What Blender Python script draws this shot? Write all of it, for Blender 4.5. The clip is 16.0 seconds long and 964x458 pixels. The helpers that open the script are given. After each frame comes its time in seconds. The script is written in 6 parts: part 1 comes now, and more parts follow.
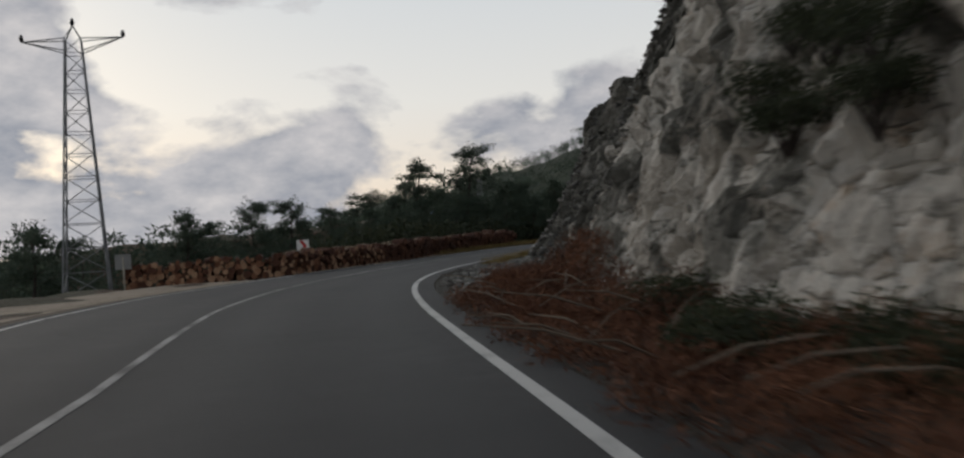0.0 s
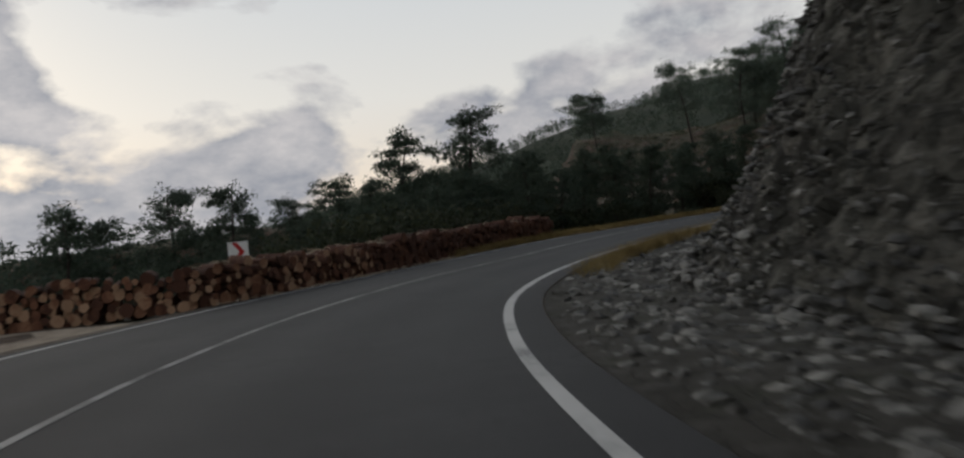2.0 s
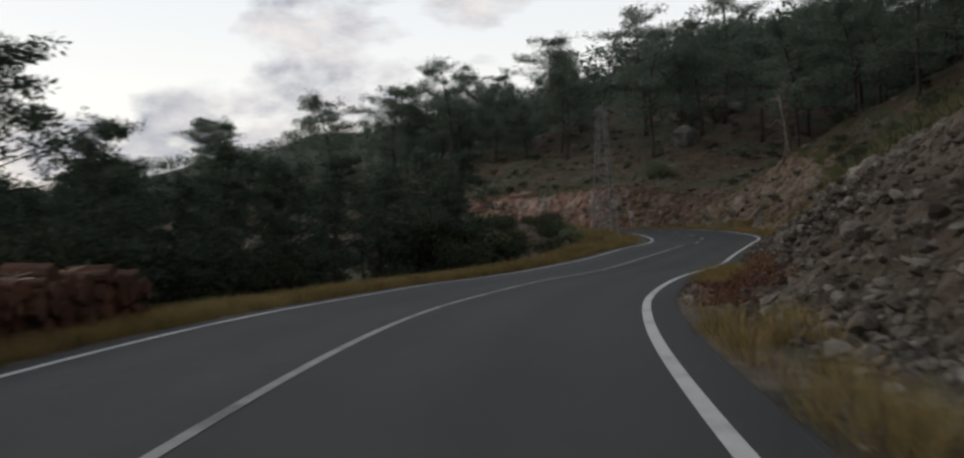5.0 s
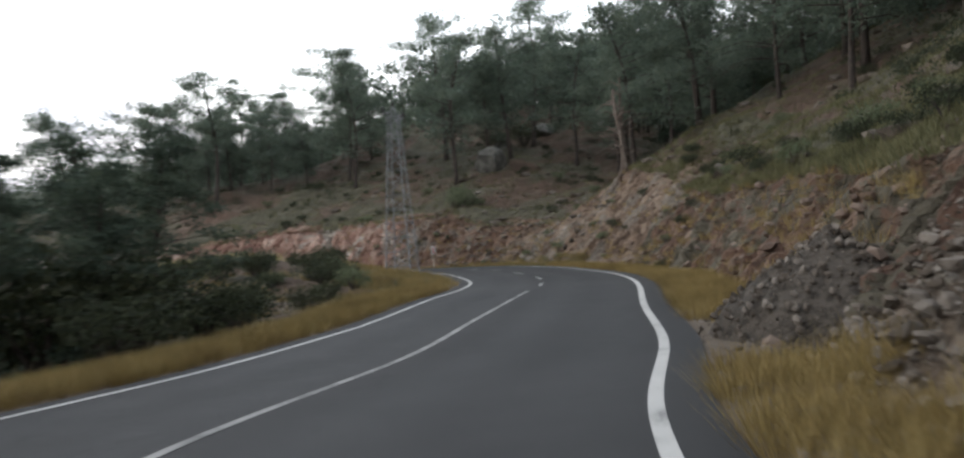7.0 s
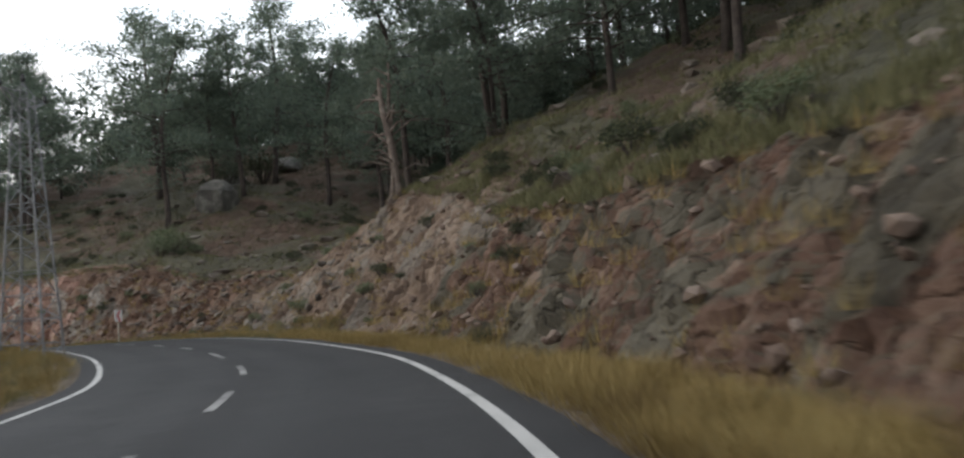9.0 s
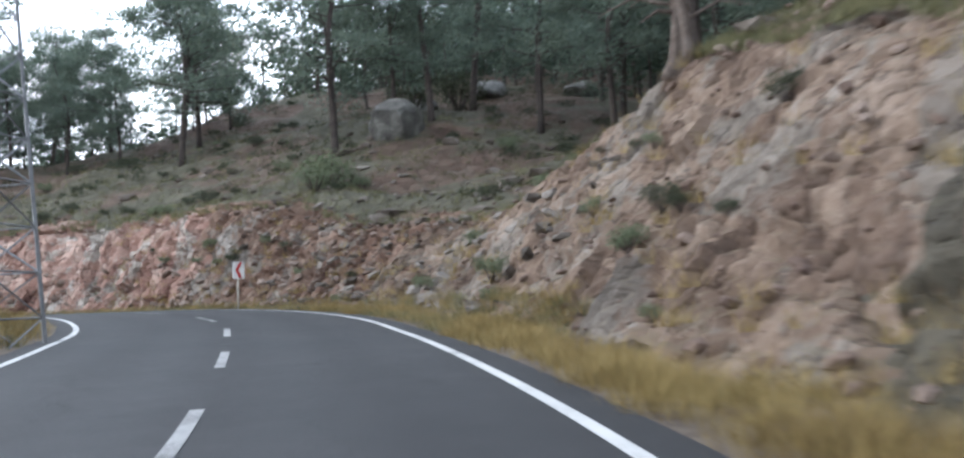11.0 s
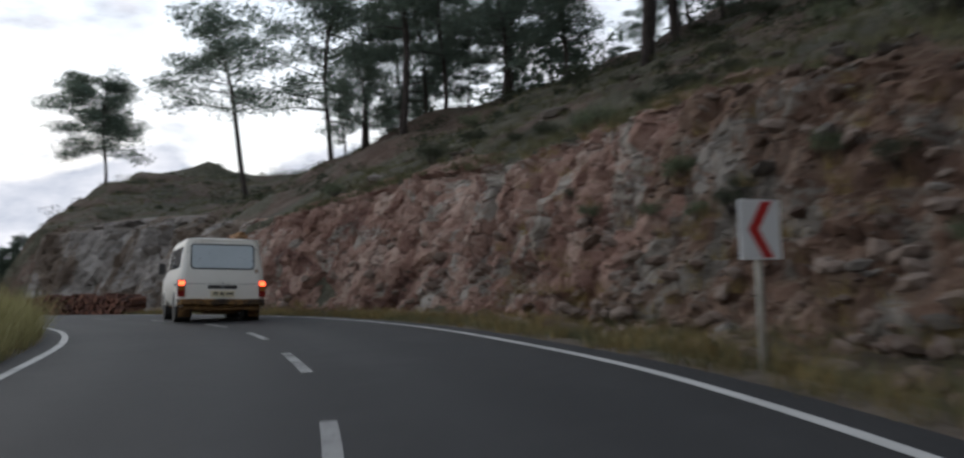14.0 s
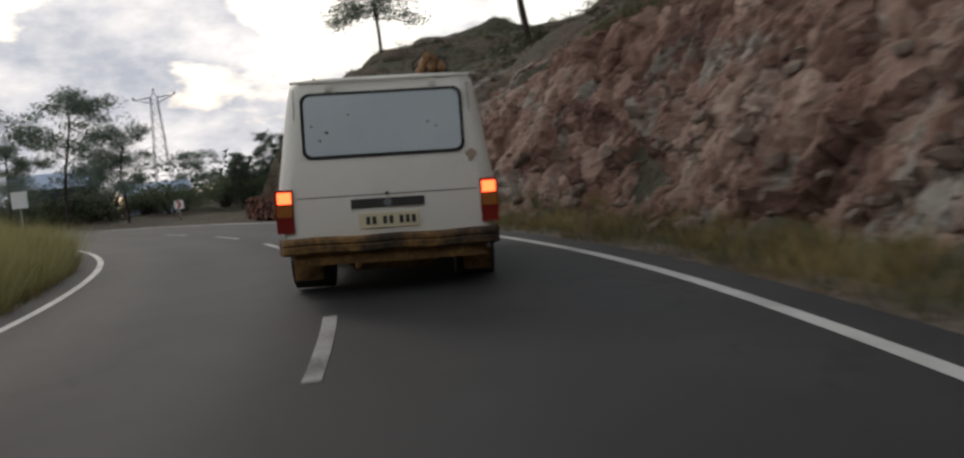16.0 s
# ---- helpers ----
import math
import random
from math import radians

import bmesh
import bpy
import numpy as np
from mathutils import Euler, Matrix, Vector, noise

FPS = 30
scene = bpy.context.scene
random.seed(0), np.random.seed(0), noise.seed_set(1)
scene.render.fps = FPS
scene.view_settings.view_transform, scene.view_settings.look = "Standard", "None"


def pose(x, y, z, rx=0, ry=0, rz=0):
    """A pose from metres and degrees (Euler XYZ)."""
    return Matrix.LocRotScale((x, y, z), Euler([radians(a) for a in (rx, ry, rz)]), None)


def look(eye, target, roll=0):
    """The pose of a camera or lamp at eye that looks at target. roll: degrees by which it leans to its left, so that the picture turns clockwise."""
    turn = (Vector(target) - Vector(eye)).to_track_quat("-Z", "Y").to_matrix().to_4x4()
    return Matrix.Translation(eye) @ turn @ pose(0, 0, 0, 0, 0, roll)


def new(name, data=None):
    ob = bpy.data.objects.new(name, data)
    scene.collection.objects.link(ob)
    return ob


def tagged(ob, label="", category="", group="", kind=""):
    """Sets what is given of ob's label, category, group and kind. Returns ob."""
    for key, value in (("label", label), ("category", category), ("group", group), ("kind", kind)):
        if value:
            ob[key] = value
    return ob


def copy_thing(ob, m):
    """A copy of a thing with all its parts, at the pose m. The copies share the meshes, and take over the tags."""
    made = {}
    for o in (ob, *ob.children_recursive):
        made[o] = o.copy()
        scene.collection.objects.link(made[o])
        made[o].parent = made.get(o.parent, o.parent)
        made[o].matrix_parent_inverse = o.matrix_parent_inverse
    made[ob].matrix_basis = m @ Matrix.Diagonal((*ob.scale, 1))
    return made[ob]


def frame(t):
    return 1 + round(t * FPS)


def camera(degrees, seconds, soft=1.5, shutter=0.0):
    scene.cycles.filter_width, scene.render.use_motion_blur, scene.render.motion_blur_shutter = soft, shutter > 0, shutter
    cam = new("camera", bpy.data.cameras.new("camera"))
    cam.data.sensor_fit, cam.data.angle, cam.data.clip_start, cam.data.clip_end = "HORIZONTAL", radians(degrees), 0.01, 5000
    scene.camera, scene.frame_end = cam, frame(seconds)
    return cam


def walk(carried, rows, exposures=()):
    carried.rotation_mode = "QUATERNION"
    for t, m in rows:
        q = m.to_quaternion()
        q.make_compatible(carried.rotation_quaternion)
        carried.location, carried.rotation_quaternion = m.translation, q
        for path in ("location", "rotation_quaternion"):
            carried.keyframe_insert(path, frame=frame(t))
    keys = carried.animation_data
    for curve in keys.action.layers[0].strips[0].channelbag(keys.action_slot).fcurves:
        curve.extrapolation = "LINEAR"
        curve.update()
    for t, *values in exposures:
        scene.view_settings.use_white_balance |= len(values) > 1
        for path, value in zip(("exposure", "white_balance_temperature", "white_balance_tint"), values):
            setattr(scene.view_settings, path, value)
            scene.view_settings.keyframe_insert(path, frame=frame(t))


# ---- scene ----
# ------------------------------------------------------------------ camera
cam = camera(56.7, 16.0, soft=2.3, shutter=0.5)
ROWS = [
    (0.0, 0.000, -0.000, 1.062, 0.00, 0.84, -3.86),
    (0.5, -0.582, 3.602, 1.109, 0.11, 0.73, -3.47),
    (1.0, -1.158, 7.247, 1.164, -1.01, -0.54, -4.93),
    (1.5, -1.697, 10.836, 1.174, -1.88, -1.66, -6.34),
    (2.0, -2.103, 14.342, 1.213, -2.10, 0.26, -6.17),
    (2.5, -2.378, 17.791, 1.252, -4.68, 0.59, -5.69),
    (3.0, -2.464, 21.205, 1.270, -8.38, 0.76, -4.69),
    (3.5, -2.223, 24.527, 1.316, -12.31, 1.18, -3.77),
    (4.0, -1.718, 27.836, 1.361, -18.08, 0.90, -3.04),
    (4.2, -1.421, 29.160, 1.397, -19.97, 0.87, -2.31),
    (4.5, -0.865, 31.131, 1.453, -22.63, 1.04, -1.85),
    (5.0, 0.360, 34.356, 1.542, -26.64, 1.86, -2.12),
    (5.5, 1.930, 37.477, 1.642, -30.28, 2.86, -2.31),
    (6.0, 3.807, 40.459, 1.748, -33.70, 3.59, -2.57),
    (6.3, 5.061, 42.171, 1.801, -35.83, 3.50, -3.20),
    (6.5, 5.943, 43.281, 1.824, -37.28, 3.13, -3.81),
    (7.0, 8.286, 45.956, 1.867, -39.80, 3.80, -3.88),
    (7.5, 10.800, 48.547, 1.949, -44.16, 4.09, -4.26),
    (8.0, 13.473, 51.121, 2.074, -46.42, 4.41, -3.97),
    (8.2, 14.581, 52.143, 2.121, -48.68, 4.03, -4.31),
    (8.5, 16.290, 53.654, 2.190, -51.99, 4.45, -5.06),
    (9.0, 19.15, 56.23, 2.373, -55.67, 6.46, -5.41),
    (9.5, 22.08, 58.78, 2.69, -54.96, 7.02, -4.23),
    (10.0, 24.98, 61.32, 2.825, -50.60, 6.55, -2.59),
    (10.3, 26.638, 62.902, 2.882, -47.81, 6.98, -2.06),
    (10.5, 27.610, 64.082, 2.939, -46.25, 7.52, -1.99),
    (11.0, 29.853, 67.147, 3.120, -42.57, 4.95, -2.42),
    (11.5, 31.945, 70.214, 3.302, -40.52, 4.89, -0.84),
    (12.0, 33.885, 73.270, 3.518, -37.75, 3.62, -2.82),
    (12.5, 35.635, 76.273, 3.715, -35.13, 4.05, -3.25),
    (13.0, 37.106, 79.278, 3.844, -26.50, 3.66, -2.54),
    (13.5, 38.308, 82.365, 4.009, -18.62, 3.73, -2.28),
    (14.0, 39.165, 85.660, 4.146, -11.27, 3.66, -1.78),
    (14.5, 39.721, 89.070, 4.322, -6.32, 1.56, -2.21),
    (15.0, 39.919, 92.544, 4.437, -1.92, -2.90, -3.17),
    (15.5, 39.773, 96.030, 4.498, 4.15, -3.03, -4.57),
    (16.0, 39.326, 99.480, 4.539, 9.01, -3.97, -5.80),
]


def heading(x, y, z, yaw, pitch, roll):
    a, b = radians(yaw), radians(pitch)
    way = Vector((-math.sin(a) * math.cos(b), math.cos(a) * math.cos(b), math.sin(b)))
    eye = Vector((x, y, z))
    return look(eye, eye + way * 10, roll)


walk(cam, [(t, heading(*row)) for t, *row in ROWS],
     exposures=[(0, 0.12, 6500, 10), (3.5, 0.05, 6600, 10), (4.2, 0.05, 6650, 10), (5.4, 1.2, 6500, 10), (6.3, 2.4, 6350, 10), (7.0, 1.75, 6400, 10), (7.5, 1.2, 6450, 10), (8.0, 1.0, 6700, 10), (8.3, 1.05, 6700, 10),
                (10.3, 2.75, 5800, 10), (11.0, 2.72, 5750, 10), (11.5, 2.9, 5700, 10), (12.3, 3.05, 5750, 10), (12.6, 2.95, 5800, 10), (13.0, 2.25, 5800, 10), (13.5, 1.78, 5950, 10), (14.0, 0.85, 6050, 10), (14.5, 0.75, 6250, 10), (15, 1.1, 6700, 10),
                (16, 0.9, 6700, 10)])

# ------------------------------------------------------------------ world, sun
world = bpy.data.worlds.new("world")
scene.world = world
world.use_nodes = True
wn, wl = world.node_tree.nodes, world.node_tree.links
wn.clear()


def wnode(kind, **values):
    n = wn.new(kind)
    for k, v in values.items():
        n.inputs[k].default_value = v
    return n


SUN_AZ, SUN_EL = radians(-40), radians(14)      # clockwise from +y
sky = wn.new("ShaderNodeTexSky")
sky.sky_type = "NISHITA"
sky.sun_disc = False
sky.sun_elevation, sky.sun_rotation = SUN_EL, SUN_AZ
sky.air_density, sky.dust_density = 1.0, 2.0
sky_dim = wn.new("ShaderNodeVectorMath")
sky_dim.operation = "SCALE"
sky_dim.inputs["Scale"].default_value = 0.12
wl.new(sky.outputs[0], sky_dim.inputs[0])
tc = wn.new("ShaderNodeTexCoord")
sep = wn.new("ShaderNodeSeparateXYZ")
wl.new(tc.outputs["Generated"], sep.inputs[0])
# flatten the dome so that clouds draw together towards the horizon
squash = wn.new("ShaderNodeMapping")
squash.inputs["Scale"].default_value = (1.0, 1.0, 1.9)
squash.inputs["Rotation"].default_value = (0.0, 0.0, radians(12))
wl.new(tc.outputs["Generated"], squash.inputs[0])
big = wnode("ShaderNodeTexNoise", Scale=4.6, Detail=9.0, Roughness=0.52, Distortion=0.15)
wl.new(squash.outputs[0], big.inputs["Vector"])
heavy = wn.new("ShaderNodeValToRGB")
heavy.color_ramp.elements[0].position, heavy.color_ramp.elements[1].position = 0.565, 0.64
# the cloud cover closes towards the west
west = wnode("ShaderNodeMapRange")
west.inputs["From Min"].default_value, west.inputs["From Max"].default_value = -0.10, -0.50
west.inputs["To Min"].default_value, west.inputs["To Max"].default_value = 0.0, 0.12
wl.new(sep.outputs["X"], west.inputs["Value"])
cover = wn.new("ShaderNodeMath")
wl.new(big.outputs[0], cover.inputs[0])
wl.new(west.outputs[0], cover.inputs[1])
fine = wnode("ShaderNodeTexNoise", Scale=9.0, Detail=6.0, Roughness=0.6)
wl.new(squash.outputs[0], fine.inputs["Vector"])
# the clouds stand in a bank low over the horizon, with wisps above it
height_in = wn.new("ShaderNodeMath")
height_in.operation = "MULTIPLY_ADD"
height_in.inputs[1].default_value, height_in.inputs[2].default_value = 1 / 0.088, -0.10 / 0.088
wl.new(sep.outputs["Z"], height_in.inputs[0])
squared = wn.new("ShaderNodeMath")
squared.operation = "MULTIPLY"
wl.new(height_in.outputs[0], squared.inputs[0])
wl.new(height_in.outputs[0], squared.inputs[1])
bank = wnode("ShaderNodeMapRange")
bank.inputs["From Min"].default_value, bank.inputs["From Max"].default_value = 0.0, 2.2
bank.inputs["To Min"].default_value, bank.inputs["To Max"].default_value = 0.14, -0.06
wl.new(squared.outputs[0], bank.inputs["Value"])
banked = wn.new("ShaderNodeMath")
wl.new(cover.outputs[0], banked.inputs[0])
wl.new(bank.outputs[0], banked.inputs[1])
wl.new(banked.outputs[0], heavy.inputs[0])
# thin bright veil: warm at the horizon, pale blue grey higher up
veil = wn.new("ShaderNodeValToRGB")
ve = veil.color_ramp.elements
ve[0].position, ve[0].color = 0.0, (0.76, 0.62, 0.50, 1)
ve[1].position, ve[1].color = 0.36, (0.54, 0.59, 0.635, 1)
# overhead, out of view, the dome is darkened to cut the light on the ground
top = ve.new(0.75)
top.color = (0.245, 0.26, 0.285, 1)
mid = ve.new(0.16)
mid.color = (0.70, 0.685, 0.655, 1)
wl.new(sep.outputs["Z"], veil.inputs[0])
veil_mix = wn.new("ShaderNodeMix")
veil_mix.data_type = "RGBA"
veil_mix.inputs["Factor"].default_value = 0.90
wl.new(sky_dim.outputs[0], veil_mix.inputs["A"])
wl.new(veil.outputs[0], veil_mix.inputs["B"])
cloud_tone = wn.new("ShaderNodeValToRGB")
cloud_tone.color_ramp.elements[0].color, cloud_tone.color_ramp.elements[0].position = (0.27, 0.29, 0.335, 1), 0.36
cloud_tone.color_ramp.elements[1].color, cloud_tone.color_ramp.elements[1].position = (0.57, 0.55, 0.55, 1), 0.68
wl.new(fine.outputs[0], cloud_tone.inputs[0])
sky_mix = wn.new("ShaderNodeMix")
sky_mix.data_type = "RGBA"
wl.new(heavy.outputs[0], sky_mix.inputs["Factor"])
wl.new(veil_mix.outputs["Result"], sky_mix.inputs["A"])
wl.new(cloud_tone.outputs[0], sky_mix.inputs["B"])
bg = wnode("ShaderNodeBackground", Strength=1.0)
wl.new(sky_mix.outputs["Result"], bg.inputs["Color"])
out = wn.new("ShaderNodeOutputWorld")
wl.new(bg.outputs[0], out.inputs[0])

sun_data = bpy.data.lights.new("sun", "SUN")
sun_data.energy, sun_data.angle, sun_data.color = 0.3, radians(14), (1.0, 0.9, 0.78)
sun = new("sun", sun_data)
sun.matrix_world = look((0, 0, 50), (-math.sin(SUN_AZ) * 10, -math.cos(SUN_AZ) * 10, 50 - 10 * math.tan(radians(32))))

# ------------------------------------------------------------------ materials


def material(name, tones, scale=1.0, rough=0.85, bump=0.3, fine_scale=14.0, metal=0.0, stops=None, coords="Object", depth=0.04,
             cells=0.0, per_object=0.0, per_island=0.0, spec=0.35, thin=0.0):
    """A rough natural surface: tones spread by coarse noise, broken up by fine noise; cells: Voronoi stones or blocks of that scale."""
    m = bpy.data.materials.new(name)
    m.use_nodes = True
    t = m.node_tree
    n, l = t.nodes, t.links
    b = n["Principled BSDF"]
    b.inputs["Roughness"].default_value, b.inputs["Metallic"].default_value = rough, metal
    b.inputs["Specular IOR Level"].default_value = spec
    co = n.new("ShaderNodeTexCoord")
    geo = n.new("ShaderNodeNewGeometry")
    where = geo.outputs["Position"] if coords == "World" else co.outputs["Object"]
    coarse = n.new("ShaderNodeTexNoise")
    coarse.inputs["Scale"].default_value, coarse.inputs["Detail"].default_value = scale, 5.0
    coarse.inputs["Roughness"].default_value, coarse.inputs["Distortion"].default_value = 0.6, 0.4
    l.new(where, coarse.inputs["Vector"])
    grain = n.new("ShaderNodeTexNoise")
    grain.inputs["Scale"].default_value, grain.inputs["Detail"].default_value = scale * fine_scale, 6.0
    grain.inputs["Roughness"].default_value = 0.65
    l.new(where, grain.inputs["Vector"])
    add = n.new("ShaderNodeMath")
    add.operation = "MULTIPLY_ADD"
    add.inputs[1].default_value = 0.55
    l.new(grain.outputs[0], add.inputs[0])
    half = n.new("ShaderNodeMath")
    half.operation = "MULTIPLY_ADD"
    half.inputs[1].default_value, half.inputs[2].default_value = 1.15, -0.34
    l.new(coarse.outputs[0], half.inputs[0])
    l.new(half.outputs[0], add.inputs[2])
    value = add.outputs[0]
    if per_object or per_island:
        if per_object:
            info = n.new("ShaderNodeObjectInfo")
            rand, amount = info.outputs["Random"], per_object
        else:
            rand, amount = geo.outputs["Random Per Island"], per_island
        more = n.new("ShaderNodeMath")
        more.operation = "MULTIPLY_ADD"
        more.inputs[1].default_value = amount
        l.new(rand, more.inputs[0])
        shift = n.new("ShaderNodeMath")
        shift.operation = "SUBTRACT"
        shift.inputs[1].default_value = amount / 2
        l.new(value, shift.inputs[0])
        l.new(shift.outputs[0], more.inputs[2])
        value = more.outputs[0]
    ramp = n.new("ShaderNodeValToRGB")
    e = ramp.color_ramp.elements
    stops = stops or [0.22 + 0.56 * k / max(1, len(tones) - 1) for k in range(len(tones))]
    while len(e) < len(tones):
        e.new(0.5)
    for k, tone in enumerate(tones):
        e[k].position, e[k].color = stops[k], (*tone, 1)
    l.new(value, ramp.inputs[0])
    colour = ramp.outputs[0]
    height = grain.outputs[0]
    if cells:
        # broken blocks: every cell has its own tone, and the joints between them are sunk
        warp = n.new("ShaderNodeVectorMath")
        warp.operation = "MULTIPLY_ADD"
        warp.inputs[1].default_value = (1.1 / cells,) * 3
        l.new(grain.outputs["Color"], warp.inputs[0])
        l.new(where, warp.inputs[2])
        vor = n.new("ShaderNodeTexVoronoi")
        vor.inputs["Scale"].default_value = cells
        vor.inputs["Detail"].default_value = 1.5
        l.new(warp.outputs[0], vor.inputs["Vector"])
        tone = n.new("ShaderNodeSeparateColor")
        l.new(vor.outputs["Color"], tone.inputs[0])
        own = n.new("ShaderNodeMath")
        own.operation = "MULTIPLY_ADD"
        own.inputs[1].default_value = 0.42
        l.new(tone.outputs[0], own.inputs[0])
        drop = n.new("ShaderNodeMath")
        drop.operation = "SUBTRACT"
        drop.inputs[1].default_value = 0.21
        l.new(value, drop.inputs[0])
        l.new(drop.outputs[0], own.inputs[2])
        l.new(own.outputs[0], ramp.inputs[0])
        hsum = n.new("ShaderNodeMath")
        hsum.operation = "MULTIPLY_ADD"
        hsum.inputs[1].default_value = -0.9
        l.new(vor.outputs["Distance"], hsum.inputs[0])
        l.new(grain.outputs[0], hsum.inputs[2])
        height = hsum.outputs[0]
    l.new(colour, b.inputs["Base Color"])
    if thin:
        # leaves let part of the light through
        leaf = n.new("ShaderNodeBsdfTranslucent")
        l.new(colour, leaf.inputs["Color"])
        blend = n.new("ShaderNodeMixShader")
        blend.inputs[0].default_value = thin
        l.new(b.outputs[0], blend.inputs[1])
        l.new(leaf.outputs[0], blend.inputs[2])
        l.new(blend.outputs[0], n["Material Output"].inputs["Surface"])
    if bump:
        bp = n.new("ShaderNodeBump")
        bp.inputs["Strength"].default_value, bp.inputs["Distance"].default_value = bump, depth
        l.new(height, bp.inputs["Height"])
        l.new(bp.outputs[0], b.inputs["Normal"])
    return m


def rock(name, first, second, share=0.5, patch=0.22, cells=1.6, soil=(0.10, 0.07, 0.045), soil_share=0.5, bump=0.8, depth=0.10, grain=7.0):
    """Broken rock of two kinds in patches: blocks with a tone of their own, thin dark joints, and soil lying on the ledges."""
    m = bpy.data.materials.new(name)
    m.use_nodes = True
    n, l = m.node_tree.nodes, m.node_tree.links
    b = n["Principled BSDF"]
    b.inputs["Roughness"].default_value, b.inputs["Specular IOR Level"].default_value = 0.9, 0.3
    geo = n.new("ShaderNodeNewGeometry")

    def noise_of(scale, detail, rough=0.6, warp=0.0, where=None):
        k = n.new("ShaderNodeTexNoise")
        k.inputs["Scale"].default_value, k.inputs["Detail"].default_value = scale, detail
        k.inputs["Roughness"].default_value, k.inputs["Distortion"].default_value = rough, warp
        l.new(where or geo.outputs["Position"], k.inputs["Vector"])
        return k

    def maths(kind, *values):
        k = n.new("ShaderNodeMath")
        k.operation = kind
        for i, v in enumerate(values):
            if isinstance(v, (int, float)):
                k.inputs[i].default_value = v
            else:
                l.new(v, k.inputs[i])
        return k.outputs[0]

    def ramp_of(value, tones, lo=0.2, hi=0.8):
        k = n.new("ShaderNodeValToRGB")
        e = k.color_ramp.elements
        while len(e) < len(tones):
            e.new(0.5)
        for i, tone in enumerate(tones):
            e[i].position, e[i].color = lo + (hi - lo) * i / max(1, len(tones) - 1), (*tone, 1)
        l.new(value, k.inputs[0])
        return k.outputs[0]

    def mix_of(factor, one, two):
        k = n.new("ShaderNodeMix")
        k.data_type = "RGBA"
        l.new(factor, k.inputs["Factor"])
        for v, socket in ((one, "A"), (two, "B")):
            if isinstance(v, tuple):
                k.inputs[socket].default_value = (*v, 1)
            else:
                l.new(v, k.inputs[socket])
        return k.outputs["Result"]

    def step_of(value, at, soft):
        k = n.new("ShaderNodeMapRange")
        k.interpolation_type = "SMOOTHSTEP"
        k.inputs["From Min"].default_value, k.inputs["From Max"].default_value = at - soft, at + soft
        l.new(value, k.inputs["Value"])
        return k.outputs[0]

    broad, fine_ = noise_of(0.45, 6, 0.62, 0.6), noise_of(grain, 8, 0.68)
    warp = n.new("ShaderNodeVectorMath")
    warp.operation = "MULTIPLY_ADD"
    warp.inputs[1].default_value = (0.9 / cells,) * 3
    l.new(noise_of(cells * 1.3, 4).outputs["Color"], warp.inputs[0])
    l.new(geo.outputs["Position"], warp.inputs[2])
    blocks, joints = n.new("ShaderNodeTexVoronoi"), n.new("ShaderNodeTexVoronoi")
    joints.feature = "DISTANCE_TO_EDGE"
    for k in (blocks, joints):
        k.inputs["Scale"].default_value = cells
        l.new(warp.outputs[0], k.inputs["Vector"])
    own = n.new("ShaderNodeSeparateColor")
    l.new(blocks.outputs["Color"], own.inputs[0])
    value = maths("MULTIPLY_ADD", broad.outputs[0], 0.95, maths("MULTIPLY_ADD", fine_.outputs[0], 0.6, maths("MULTIPLY_ADD", own.outputs[0], 0.30, -0.42)))
    kind = maths("ADD", noise_of(patch, 5, 0.6, 1.2).outputs[0], maths("MULTIPLY_ADD", fine_.outputs[0], 0.25, -0.125))
    colour = mix_of(step_of(kind, 1.0 - share if share else 2.0, 0.035), ramp_of(value, first), ramp_of(value, second))
    gap = maths("MULTIPLY", maths("SUBTRACT", 1.0, step_of(joints.outputs["Distance"], 0.025, 0.025)), step_of(broad.outputs[0], 0.5, 0.1))
    colour = mix_of(maths("MULTIPLY", gap, 0.6), colour, tuple(0.35 * v for v in first[0]))
    up = n.new("ShaderNodeSeparateXYZ")
    l.new(geo.outputs["Normal"], up.inputs[0])
    ledge = maths("MULTIPLY", step_of(maths("ADD", up.outputs["Z"], maths("MULTIPLY_ADD", fine_.outputs[0], 0.5, -0.25)), 0.80, 0.10), soil_share)
    colour = mix_of(ledge, colour, soil)
    l.new(colour, b.inputs["Base Color"])
    bp = n.new("ShaderNodeBump")
    bp.inputs["Strength"].default_value, bp.inputs["Distance"].default_value = bump, depth
    l.new(maths("MULTIPLY_ADD", own.outputs[1], 0.35, maths("ADD", maths("MULTIPLY", fine_.outputs[0], 0.8), maths("MINIMUM", maths("MULTIPLY", joints.outputs["Distance"], 5.0), 0.5))), bp.inputs["Height"])
    l.new(bp.outputs[0], b.inputs["Normal"])
    return m


def lamp_material(name, colour, strength):
    m = bpy.data.materials.new(name)
    m.use_nodes = True
    b = m.node_tree.nodes["Principled BSDF"]
    b.inputs["Base Color"].default_value = (*colour, 1)
    b.inputs["Emission Color"].default_value = (*colour, 1)
    b.inputs["Emission Strength"].default_value = strength
    return m




